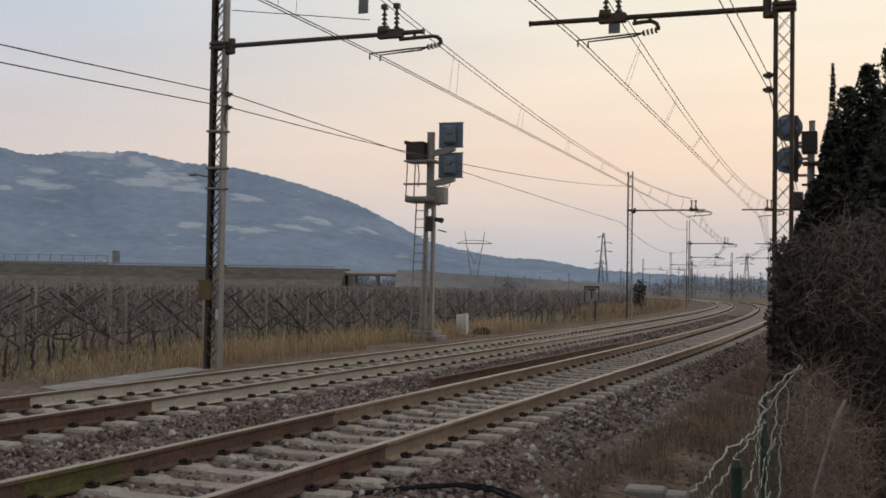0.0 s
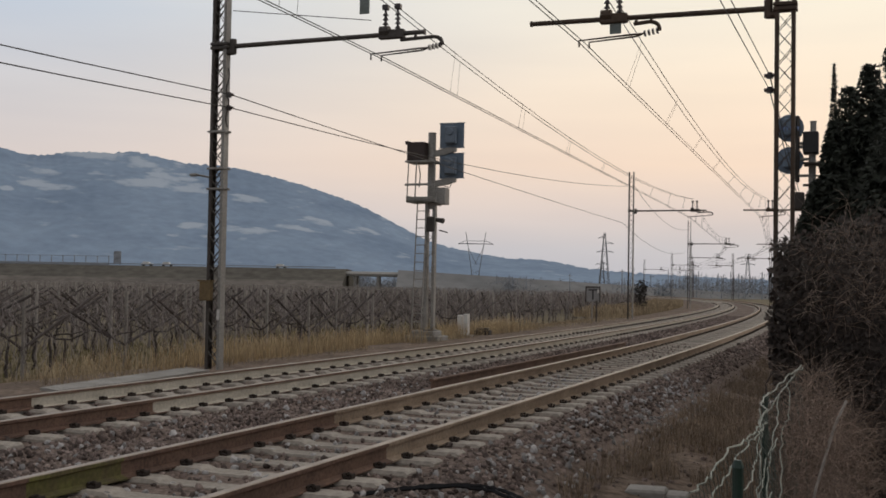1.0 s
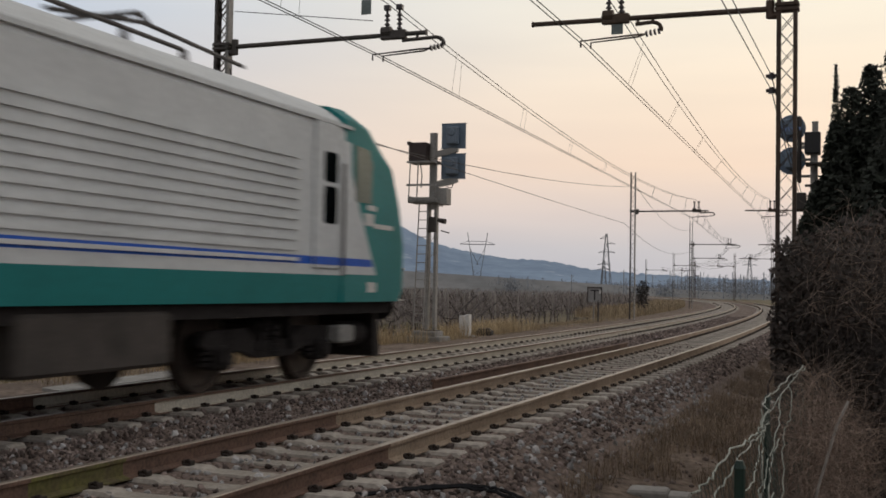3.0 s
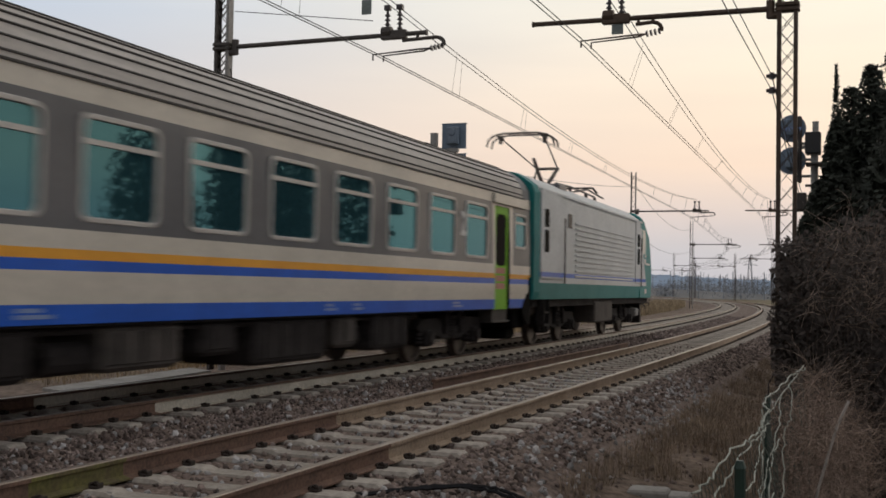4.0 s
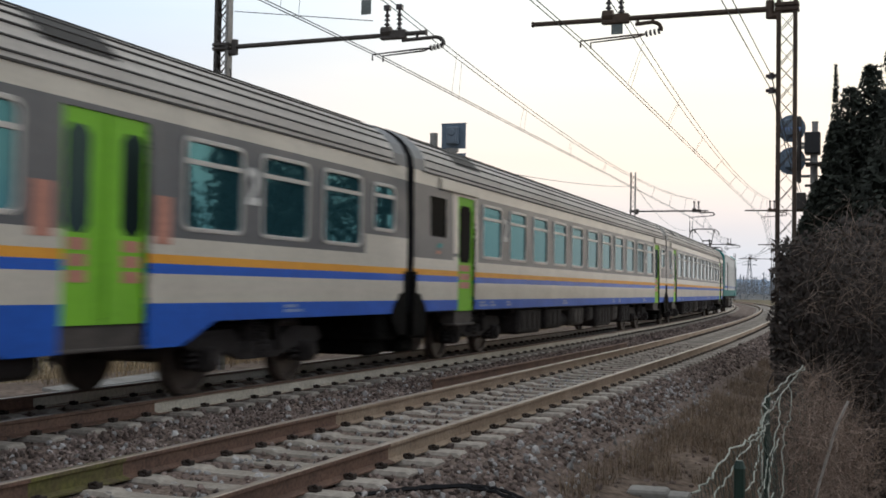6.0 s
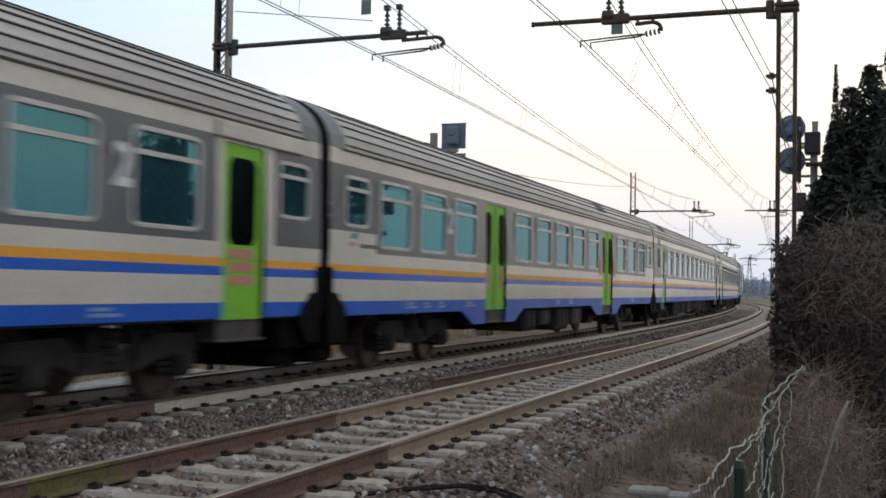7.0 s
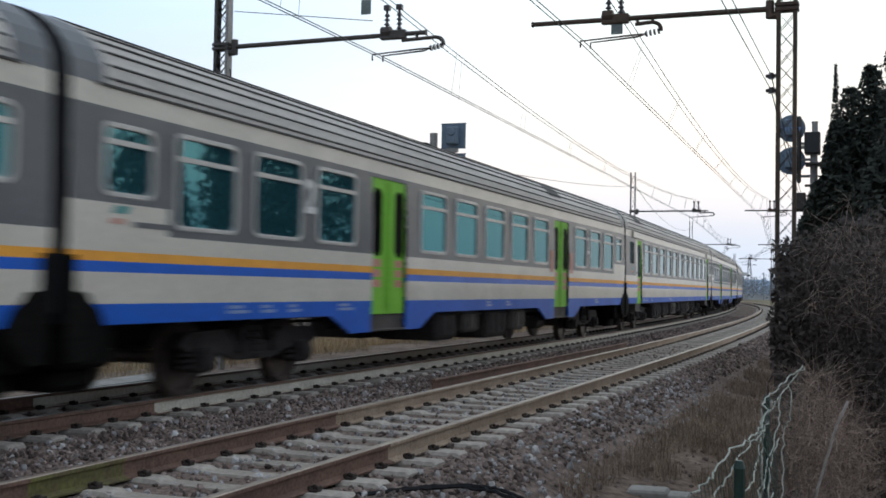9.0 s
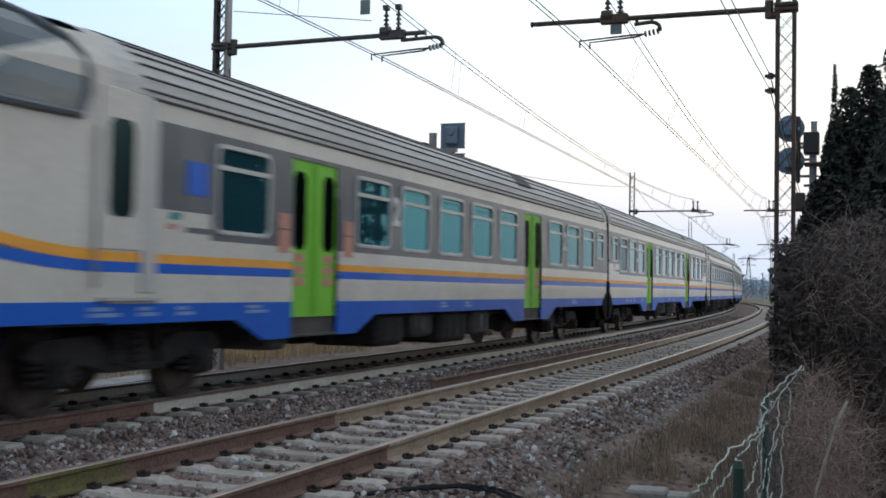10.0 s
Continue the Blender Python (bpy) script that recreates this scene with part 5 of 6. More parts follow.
# ---- signals ----
def signal_left():
    m = along(34.5, -8.77, -.37)
    v = thing("railway_signal", m, "grey steel signal post with ladder and blue-backed square signal heads", "railway signal")
    part("footing", Build().box(-.72, .5, -.5, .5, -.45, .13, bev=.03).box(-.5, .3, -.4, .4, .1, .3, bev=.03), CONCRETE, v, "stepped concrete footing")
    part("base_plate", Build().box(-.25, .25, -.25, .25, .30, .33).rod((-.18, -.18, .33), (-.18, -.18, .39), .02).rod((.18, -.18, .33), (.18, -.18, .39), .02), STEELDARK, v)
    b = Build()
    for x in (-.13, .13):
        b.box(x - .05, x + .05, -.1, .1, .14, 4.6, bev=.01)
    for k in range(16):
        b.bar((-.12, -.06, .3 + .26 * k), (.12, -.06, .3 + .26 * (k + 1) if k % 2 else .3 + .26 * k), .01, .04, up=(0, 1, 0))
    part("post", b, STEELPALE, v, "pale galvanised twin-channel post")
    part("upper_post", Build().rod((.0, 0, 4.3), (0, 0, 6.8), .13, .13, 14).rod((0, 0, 6.8), (0, 0, 6.83), .14, .14, 14), STEELPALE, v, "round grey upper post")
    lad = Build()
    for x in (-.46, -.13):
        lad.bar((x - .03, -.35, .15), (x + .09, -.28, 4.6), .025, .05, up=(0, 1, 0))
    ladder = part("ladder", lad, STEELPALE, v, "narrow steel ladder")
    for k in range(15):
        u = k / 15
        part("rung", Build().rod((-.49 + .12 * u, -.35 + .07 * u, .3 + 4.2 * u), (-.16 + .12 * u, -.35 + .07 * u, .3 + 4.2 * u), .014), STEELPALE, ladder)
    part("platform", Build().box(-.72, .3, -.45, .35, 4.5, 4.58).box(-.72, -.68, -.45, .35, 4.58, 4.72).box(-.72, .3, -.45, -.42, 4.5, 4.68), STEELPALE, v, "small steel service platform")
    rl = Build()
    for x, y in ((-.7, -.42), (-.7, .3), (-.42, -.42), (.22, -.42)):
        rl.bar((x, y, 4.6), (x + .04, y, 5.85), .03, .03)
    rl.box(-.78, .26, -.45, -.4, 5.05, 5.12)
    rl.box(-.78, .26, -.45, .35, 5.82, 5.88)
    rl.path([(-.35, -.3, 5.8), (-.28, -.32, 5.4), (-.32, -.3, 5.0)], .02)
    part("guard_rail", rl, STEELPALE, v, "galvanised platform guard rail")
    part("lamp_box", Build().box(-.76, -.14, -.35, .25, 5.9, 6.5, bev=.02).box(-.8, -.7, -.4, .3, 6.42, 6.53), mat("brown_black_box", (.035, .024, .022), (.05, .032, .028), .6), v, "dark brown signal lamp box")
    for z0 in (5.32, 6.32):
        h = part("signal_head", Build().box(.28, 1.12, -.03, .0, z0, z0 + .80, bev=.008), BLUEPLATE, v, "square blue-grey signal backplate")
        part("lamp_housing", Build().box(.50, .9, -.22, -.03, z0 + .1, z0 + .68, bev=.03).box(.55, .85, -.26, -.22, z0 + .15, z0 + .35).rod((.7, -.22, z0 + .5), (.7, -.27, z0 + .5), .12, .10, 14), mat("grey_blue_housing", (.17, .21, .26), (.13, .165, .21), .5), h, "grey lamp housing")
        part("head_rim", Build().box(.26, 1.14, -.04, .02, z0 - .02, z0 + .0).box(.26, 1.14, -.04, .02, z0 + .80, z0 + .82), BLUEPLATE, h)
        part("head_arm", Build().prism([(.0, z0 - .3), (.55, z0 - .22), (.85, z0 - .12), (.85, z0), (.55, z0), (.0, z0 - .12)], -.08, .08), STEELPALE, v, "grey bracket under the signal head")
    part("relay_box", Build().box(.22, .55, -.2, .25, 4.45, 5.0, bev=.02).box(.2, .26, -.24, .28, 4.42, 5.02), STEELPALE, v, "grey relay box")
    part("fittings", Build().box(-.14, .16, -.16, .12, 3.55, 4.05, bev=.03).rod((.2, 0, 3.95), (.46, -.05, 3.9), .07, .09, 10).rod((.3, 0, 3.6), (.62, -.1, 3.52), .02), STEELDARK, v, "dark cable fittings on the post")
    cb = Build()
    cb.path([(.6, 0, 5.3), (.72, -.05, 5.15), (.66, -.05, 5.0), (.45, 0, 5.05)], .015)
    part("cable", cb, RUBBER, v, "looped black cable")


signal_left()


def signal_right():
    m = along(29, 3.38, -.65)
    v = thing("railway_signal", m, "dark signal post with two round discs behind the hedge", "railway signal")
    part("footing", Build().box(-.4, .7, -.4, .4, -.3, .12, bev=.03), CONCRETE, v, "low concrete footing")
    part("post", Build().rod((0, 0, 0), (0, 0, 5.7), .10, .09, 12), STEELPALE, v, "grey round post")
    part("post_cap", Build().rod((.02, 0, 5.95), (.02, 0, 6.25), .075, .075, 12).rod((.02, 0, 6.25), (.02, 0, 6.27), .085, .085, 12), STEELPALE, v, "pale round tube over the lamp box")
    for z in (6.12, 5.31):
        d = part("signal_disc", Build().rod((-.54, 0, z), (-.54, .03, z), .34, .34, 32), BLUEPLATE, v, "round blue-grey signal disc")
        part("lamp_housing", Build().box(-.68, -.40, -.2, 0, z - .2, z + .22, bev=.03), BLUEPLATE, d, "grey lamp housing")
        if z > 6:
            ln = Build()
            for k in range(7):
                ln.prism([(-.87 + .085 * k, z - .0), (-.81 + .085 * k, z - .0), (-.84 + .085 * k, z - .12)], -.23, -.21)
            part("disc_marks", ln, PALEBLUE, d, "row of pale plate edges")
        part("disc_arm", Build().box(-.45, .02, -.05, .05, z - .42, z - .36), STEELPALE, v)
    part("cable_run", Build().box(-.40, -.30, -.08, .08, 4.75, 6.42, bev=.03), STEELDARK, v, "dark cable trunking")
    part("lamp_box", Build().box(-.22, .15, -.25, .25, 5.46, 5.99, bev=.02), BLACK, v, "black signal lamp box")
    part("bracket", Build().box(-.36, -.1, -.05, .05, 5.6, 5.68).box(-.36, .05, -.05, .05, 5.3, 5.36), STEELPALE, v)
    part("platform", Build().box(-.45, .6, -.4, .35, 4.08, 4.15).box(-.45, .6, -.4, -.37, 4.15, 4.25), STEELDARK, v, "small steel service platform")
    part("relay_box", Build().box(-.5, -.18, -.2, .2, 4.05, 4.5, bev=.02), STEELDARK, v, "grey relay box")
    part("fittings", Build().box(-.14, .14, -.14, .14, 3.3, 3.75, bev=.03).rod((-.15, 0, 3.55), (-.34, 0, 3.5), .06, .07, 10), STEELDARK, v, "dark cable fittings on the post")
    gr = Build()
    for x, y in ((.56, -.38), (.56, .3), (.25, -.38)):
        gr.bar((x, y, 4.15), (x, y, 5.2), .03, .03)
    gr.box(-.2, .58, -.4, -.36, 4.62, 4.68)
    gr.box(-.2, .58, -.4, .32, 5.18, 5.22)
    part("guard_rail", gr, STEELDARK, v, "platform guard rail")
    ladder = part("ladder", Build().bar((.3, -.34, .1), (.28, -.3, 4.1), .025, .05, up=(0, 1, 0)).bar((.62, -.34, .1), (.6, -.3, 4.1), .025, .05, up=(0, 1, 0)), STEELDARK, v, "narrow steel ladder")
    for k in range(14):
        part("rung", Build().rod((.29, -.33, .35 + .27 * k), (.61, -.33, .35 + .27 * k), .014), STEELDARK, ladder)


signal_right()


def distance_sign():
    v = thing("line_sign", along(62, -8.86, -.38), "white board with black letter on two posts beside the track", "line sign")
    part("board", Build().box(-.38, .38, -.03, .03, 1.08, 1.86, bev=.02), mat("grey_board", (.34, .33, .32), (.26, .25, .245), .7), v, "grey weathered board")
    part("rim", Build().box(-.42, -.36, -.05, .05, 1.04, 1.9).box(.36, .42, -.05, .05, 1.04, 1.9).box(-.42, .42, -.05, .05, 1.84, 1.92), STEELDARK, v)
    c = bpy.data.curves.new("letter", "FONT")
    c.body, c.size, c.extrude, c.align_x = "T", .85, .003, "CENTER"
    c.materials.append(BLACK)
    o = new("letter", c)
    o.parent = v
    o.matrix_basis = Matrix.Translation((0, -.036, 1.18)) @ Euler((radians(90), 0, 0)).to_matrix().to_4x4()
    o["label"] = "black painted letter"
    part("reflector", Build().box(.26, .36, -.06, -.05, 1.55, 1.75), WHITE, v, "small white reflector")
    for x, h in ((-.05, 1.08), (.2, 1.2)):
        part("post", Build().box(x - .04, x + .04, -.03, .03, -.1, h), WOOD if x < 0 else STEELDARK, v)


distance_sign()
ca = thing("trackside_cabinet", along(38.5, -8.95, -.42), "pale grey trackside cabinet with two upright panels", "cabinet")
part("panel", Build().box(-.16, -.02, -.15, .15, 0, .78, bev=.015), WHITE, ca)
part("panel", Build().box(.06, .22, -.15, .15, 0, .82, bev=.015), WHITE, ca)
part("plinth", Build().box(-.25, .35, -.25, .25, -.1, .06, bev=.02), CONCRETE, ca)
tagged(part("cable_box", Build().box(-.3, .3, -.2, .2, -.05, .22, bev=.03).box(-.22, .22, -.16, .16, .22, .3, bev=.03), UNDERPALE, at=along(40.5, -8.8, -.45)), "low dark cable box on the verge", "cable box")

# ---- verge, vineyard and fields on the far side ----
def blades(b, count, place, hmin, hmax, width, seed, lean=.5):
    r = random.Random(seed)
    for _ in range(count):
        p = place(r)
        if p is None:
            continue
        h, a, q = r.uniform(hmin, hmax), r.uniform(0, 6.28), r.uniform(0, lean)
        d = Vector((math.cos(a), math.sin(a), 0))
        n = Vector((-d.y, d.x, 0)) * width * r.uniform(.5, 1.2)
        mid, tip = p + d * h * q * .35 + Vector((0, 0, h * .6)), p + d * h * q + Vector((0, 0, h * (1 - .3 * q)))
        b.add([p - n, p + n, mid + n * .7, mid - n * .7, tip], [(0, 1, 2, 3), (3, 2, 4)])
    return b


def verge(r):
    s = 4 + 70 * r.random() ** 1.4
    o = -8.0 - 4.8 * r.random()
    if noise.noise((s * .35, o * .5, 7)) < -.12 + (.35 if s < 16 and o > -9 else 0):
        return None
    return at(s, o, bed_height(o) - .03)


tagged(part("dry_grass", blades(Build(), 30000, verge, .12, .42, .006, 21, .95), STRAW), "tufts of straw-coloured dry grass along the track verge", "grass", kind="stuff")
tagged(part("tall_dry_grass", blades(Build(), 16000, lambda r: (lambda s, o: at(s, o, bed_height(o) - .03) if noise.noise((s * .45, o * .6, 2)) > -.02 else None)(19 + 32 * r.random(), -8.5 - 3.2 * r.random()), .3, .85, .0065, 24, .9), STRAWGOLD), "tall straw-coloured grass below the vineyard", "grass", kind="stuff")
tagged(part("dry_grass", blades(Build(), 9000, lambda r: at(74 + 90 * r.random(), -8.6 - 4 * r.random(), -.5), .4, 1.0, .03, 22), STRAW), "distant straw-coloured grass along the track verge", "grass", kind="stuff")


def field_grass(r):
    s = 5 + 60 * r.random()
    o = -12 - 10 * r.random()
    return at(s, o, -1.03)


tagged(part("field_grass", blades(Build(), 14000, field_grass, .08, .3, .012, 23), mat("dull_grass", (.19, .16, .07), (.12, .11, .05), .95, big=.5, vary=.4, spec=.1)), "short dull olive grass between the vines", "grass", kind="stuff")

POST_ME = Build().box(-.036, .036, -.036, .036, 0, 2.16, bev=.01).mesh("vine_post", WOOD)
BEAM_ME = Build().bar((0, -.1, .78), (0, 3.2, 1.96), .05, .058, up=(1, 0, 0)).mesh("pergola_beam", VINE)
BEAM2_ME = Build().bar((0, .1, .72), (0, -2.3, 1.92), .04, .045, up=(1, 0, 0)).mesh("pergola_beam", VINE)


def trunk_mesh(seed):
    r = random.Random(seed)
    b = Build()
    p, pts = Vector((0, 0, 0)), []
    for k in range(6):
        pts.append(p.copy())
        p = p + Vector((r.uniform(-.07, .07), r.uniform(-.08, .08), .2))
    for k in range(5):
        b.rod(pts[k], pts[k + 1], .05 - .005 * k, .045 - .005 * k, 6)
    for d in (-1, 1):
        q = pts[-1]
        for k in range(3):
            e = q + Vector((r.uniform(-.1, .1), d * .28, r.uniform(.0, .22)))
            b.rod(q, e, .026 - .005 * k, .022 - .005 * k, 5)
            q = e
    return b.mesh("vine_trunk", VINE)


TRUNKS = [trunk_mesh(i) for i in range(5)]


def vine_row(i, s, near):
    r = random.Random(100 + i)
    v = thing("vine_row", None, "leafless pergola vines on pale posts with dark slanting beams", "vine row", "rows of vines")
    canes = Build()
    for j in range(14 if near else 7):
        o = -13.0 - (3.0 if near else 5.0) * j - r.uniform(0, .8)
        m = along(s + r.uniform(-.3, .3), o, -1.05)
        part("vine_post", POST_ME, None, v, at=m)
        part("pergola_beam", BEAM_ME, None, v, at=m @ Matrix.Rotation(r.uniform(-.1, .08), 4, "X") @ Matrix.Rotation(r.uniform(-.12, .12), 4, "Z"))
        part("pergola_beam", BEAM2_ME, None, v, at=m @ Matrix.Rotation(r.uniform(-.12, .12), 4, "X"))
        for k in range(2 if j < 6 else 1):
            q = along(s + r.uniform(-1.4, 1.4), o + 1.5 * k - 1.2, -1.05)
            part("vine_trunk", TRUNKS[r.randrange(5)], None, v, at=q @ Matrix.Rotation(r.uniform(0, 6), 4, "Z"))
    for _ in range(800 if near else 420):
        o = -12.6 - (40 * r.random() ** 1.5)
        y = s + r.uniform(-1.8, 2.4)
        z = -1.05 + 1.1 + .45 * abs(y - s) + r.uniform(-.2, .12) - (r.uniform(0, .9) if r.random() < .3 else 0)
        p = at(y, o, z)
        q = p + Vector((r.uniform(-.35, .35), r.uniform(-.3, .3), r.uniform(-.55, .25)))
        w = q + Vector((r.uniform(-.25, .25), r.uniform(-.2, .2), r.uniform(-.55, .05)))
        for a, c in ((p, q), (q, w)):
            t = Vector((.007, .004, 0)) * (1 if near else 1.7)
            canes.add([a - t, a + t, c + t, c - t], [(0, 1, 2, 3)])
    tagged(part("cane_tangle", canes, CANE, v, "tangle of thin bare canes"), kind="stuff")


for i in range(38):
    vine_row(i, 4 + 3.4 * i, i < 16)
# the rest of the vineyard, too far to tell apart
b = Build()
r = random.Random(9)
for _ in range(30000):
    u = r.random()
    s, o = r.uniform(0, 330), -54 - 130 * u
    p = at(min(s, 420), -13 - 170 * u if s > 134 else o, -1.0 + r.uniform(.2, 2.0))
    q = p + Vector((r.uniform(-.7, .7), r.uniform(-.5, .5), r.uniform(-.7, .5)))
    t = Vector((.028, .015, .015))
    b.add([p - t, p + t, q + t, q - t], [(0, 1, 2, 3)])
tagged(part("distant_vines", b, CANE), "brown mass of distant bare vines", "vineyard", kind="stuff")
b = Build()
for _ in range(2600):
    p = at(r.uniform(0, 330), -48 - 100 * r.random(), -1.05)
    b.bar(p, p + Vector((0, 0, r.uniform(2.1, 2.35))), .08, .08, up=(0, 1, 0))
tagged(part("distant_vine_posts", b, WOOD), "pale posts of distant vine rows", "vineyard", kind="stuff")

# ---- motorway embankment, bridge, gantry ----
EY = 400.0
emb = Build()
prof = [(EY - 34, -1.1), (EY - 20, 2.9), (EY - 8, 6.7), (EY - 6, 7.1), (EY + 14, 7.1), (EY + 40, -1.1)]
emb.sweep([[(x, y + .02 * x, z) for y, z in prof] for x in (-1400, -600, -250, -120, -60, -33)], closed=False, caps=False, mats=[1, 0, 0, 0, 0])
emb.add([(-33, y + .02 * -33, z) for y, z in prof], [(0, 1, 2, 3, 4, 5)])
far = Build()
far.sweep([[(x, y + .02 * x, max(-1.1, z - (x + 15) * .05)) for y, z in prof] for x in (-15, 40, 90, 140)], closed=False, caps=False)
far.add([(-15, y + .02 * -15, z) for y, z in prof], [(5, 4, 3, 2, 1, 0)])
tagged(part("far_embankment", far, HAZEFIELD), "end of the embankment beyond the bridge, coloured haze-grey", "embankment", kind="structure")
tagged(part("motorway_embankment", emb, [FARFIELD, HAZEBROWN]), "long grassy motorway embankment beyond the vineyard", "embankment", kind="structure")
br = thing("motorway_bridge", None, "pale concrete road bridge through the embankment", "bridge")
part("deck", Build().box(-34, -14, EY - 9, EY + 3, 4.7, 5.6, bev=.1), CONCRETE, br, "concrete bridge deck")
part("parapet", Build().box(-34, -14, EY - 9.4, EY - 9.1, 5.5, 6.3), WHITE, br, "pale parapet")
for x in (-30, -22):
    for y in (EY - 7, EY + 1):
        part("pier", Build().box(x - .5, x + .5, y - 1.5, y + 1.5, -1.1, 4.7), CONCRETE, br, "concrete pier")
part("abutment", Build().prism([(-36, -1.1), (-33, -1.1), (-35, 5.6), (-37, 6.2)], EY - 10, EY + 15), CONCRETE, br, "sloping abutment")
gd = thing("guard_rail", None, "thin steel guard rail along the motorway", "guard rail")
part("rail_beam", Build().box(-420, -37, EY - 8.4, EY - 8.3, 7.5, 7.8), FARGREY, gd)
nb = thing("noise_barrier", Matrix.Translation((0, EY - 9, 7.0)), "grey mesh noise barrier with posts beside the motorway", "noise barrier")
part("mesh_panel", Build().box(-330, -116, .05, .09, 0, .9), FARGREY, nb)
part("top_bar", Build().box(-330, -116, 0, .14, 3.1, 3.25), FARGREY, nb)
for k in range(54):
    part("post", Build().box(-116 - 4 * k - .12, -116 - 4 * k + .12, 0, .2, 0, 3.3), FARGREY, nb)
gs = thing("gantry_sign", Matrix.Translation((-113, EY - 9, 7.0)), "motorway sign seen from behind, in pale haze colour", "road sign")
part("sign_board", Build().box(-1.3, 1.3, -.1, .1, .9, 5.0), FARHAZE, gs)
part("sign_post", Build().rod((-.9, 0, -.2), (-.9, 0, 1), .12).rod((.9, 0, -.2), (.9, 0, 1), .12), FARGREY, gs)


def small_car(colour, label):
    v = thing("car", None, label, "car", "cars on the motorway")
    part("car_body", Build().box(-2.1, 2.1, -.85, .85, .3, .85, bev=.12).prism([(-1.6, .85), (1.1, .85), (.5, 1.45), (-1.3, 1.45)], -.75, .75), colour, v)
    for x in (-1.3, 1.3):
        for y in (-.8, .8):
            part("wheel", Build().rod((x, y - .1, .32), (x, y + .1, .32), .32, .32, 12), RUBBER, v)
    return v


cars = [small_car(WHITE, "small white car driving along the motorway"), small_car(WHITE, "small white car driving along the motorway"), small_car(WHITE, "white car following on the motorway")]


# ---- pylons ----
def tall_pylon(x, y, h, arms):
    v = thing("pylon", Matrix.Translation((x, y, -1.1)), "lattice electricity pylon in haze-tinted grey", "pylon", "pylons")
    b = Build()
    w = h * .09
    for sx in (-1, 1):
        for sy in (-1, 1):
            b.bar((sx * w, sy * w, 0), (sx * .4, sy * .4, h), .3, .3)
    for k in range(7):
        z0, z1 = h * k / 7, h * (k + 1) / 7
        a, c = w + (.4 - w) * k / 7, w + (.4 - w) * (k + 1) / 7
        b.bar((-a, -a, z0), (c, -c, z1), .16, .16)
        b.bar((a, -a, z0), (-c, -c, z1), .16, .16)
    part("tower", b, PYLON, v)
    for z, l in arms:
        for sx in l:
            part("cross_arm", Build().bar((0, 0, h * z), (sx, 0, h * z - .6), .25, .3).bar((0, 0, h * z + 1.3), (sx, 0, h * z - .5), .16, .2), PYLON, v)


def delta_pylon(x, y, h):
    v = thing("pylon", Matrix.Translation((x, y, -1.1)), "delta-shaped electricity pylon in haze-tinted grey", "pylon", "pylons")
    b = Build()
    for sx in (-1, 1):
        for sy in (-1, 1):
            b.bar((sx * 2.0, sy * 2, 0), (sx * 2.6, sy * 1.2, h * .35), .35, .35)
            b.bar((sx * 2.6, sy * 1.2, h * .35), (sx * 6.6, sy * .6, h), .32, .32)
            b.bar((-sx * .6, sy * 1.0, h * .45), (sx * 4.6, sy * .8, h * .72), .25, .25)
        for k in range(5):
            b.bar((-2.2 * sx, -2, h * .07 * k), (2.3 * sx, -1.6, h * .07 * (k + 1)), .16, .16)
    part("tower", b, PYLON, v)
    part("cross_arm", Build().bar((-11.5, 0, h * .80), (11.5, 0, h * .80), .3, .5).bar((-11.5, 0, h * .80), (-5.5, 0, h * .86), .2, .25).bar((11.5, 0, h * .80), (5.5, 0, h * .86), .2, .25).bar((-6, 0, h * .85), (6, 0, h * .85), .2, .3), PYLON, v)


delta_pylon(22.5, 735, 39)
tall_pylon(102, 700, 38, ((.93, (-4,)), (.84, (5.5,)), (.70, (-5, 5.5))))
tall_pylon(118, 820, 24, ((.9, (-5, 5)), (.75, (-5, 5))))
tall_pylon(252, 920, 32, ((.96, (-9, 9)), (.8, (-6, 6))))
# wooden line poles in the fields
for x, y, h in ((38, 330, 7), (48.5, 300, 8), (51.5, 300, 8.5), (37.5, 420, 7), (74, 395, 8), (92, 420, 8), (101, 440, 8)):
    pl = thing("line_pole", Matrix.Translation((x, y, -1.1)), "thin wooden line pole in pale haze colour", "pole", "line poles")
    part("pole", Build().rod((0, 0, 0), (0, 0, h), .16, .12, 8), FARHAZE, pl)
    part("cross_bar", Build().box(-.7, .7, -.05, .05, h - .6, h - .5), FARHAZE, pl)


# ---- far trees, bushes ----
def clump(b, c, rx, rz, n, size, r):
    for _ in range(n):
        d = Vector((r.gauss(0, 1), r.gauss(0, 1), r.gauss(0, 1))).normalized() * r.random() ** .4
        p = c + Vector((d.x * rx, d.y * rx, d.z * rz))
        u = Vector((r.uniform(-1, 1), r.uniform(-1, 1), r.uniform(-1, 1))) * size
        w = Vector((r.uniform(-1, 1), r.uniform(-1, 1), r.uniform(-1, 1))) * size
        b.add([p, p + u, p + w], [(0, 1, 2)])
    return b


b = Build()
r = random.Random(31)
for k in range(380):
    u = r.random()
    az = -.20 + .62 * u
    dist = r.uniform(380, 620) if az > 0 else r.uniform(430, 700)
    h = r.uniform(3, 6.5) * (1.5 if .20 < az < .29 else 1)
    p = Vector((dist * math.sin(az), dist * math.cos(az), -1 + h * .5))
    clump(b, p, h * r.uniform(.6, 1.3), h * .55, 170, .5, r)
    b.bar(p - Vector((0, 0, h * .5)), p + Vector((0, 0, h * .6)), .25, .25, up=(0, 1, 0))
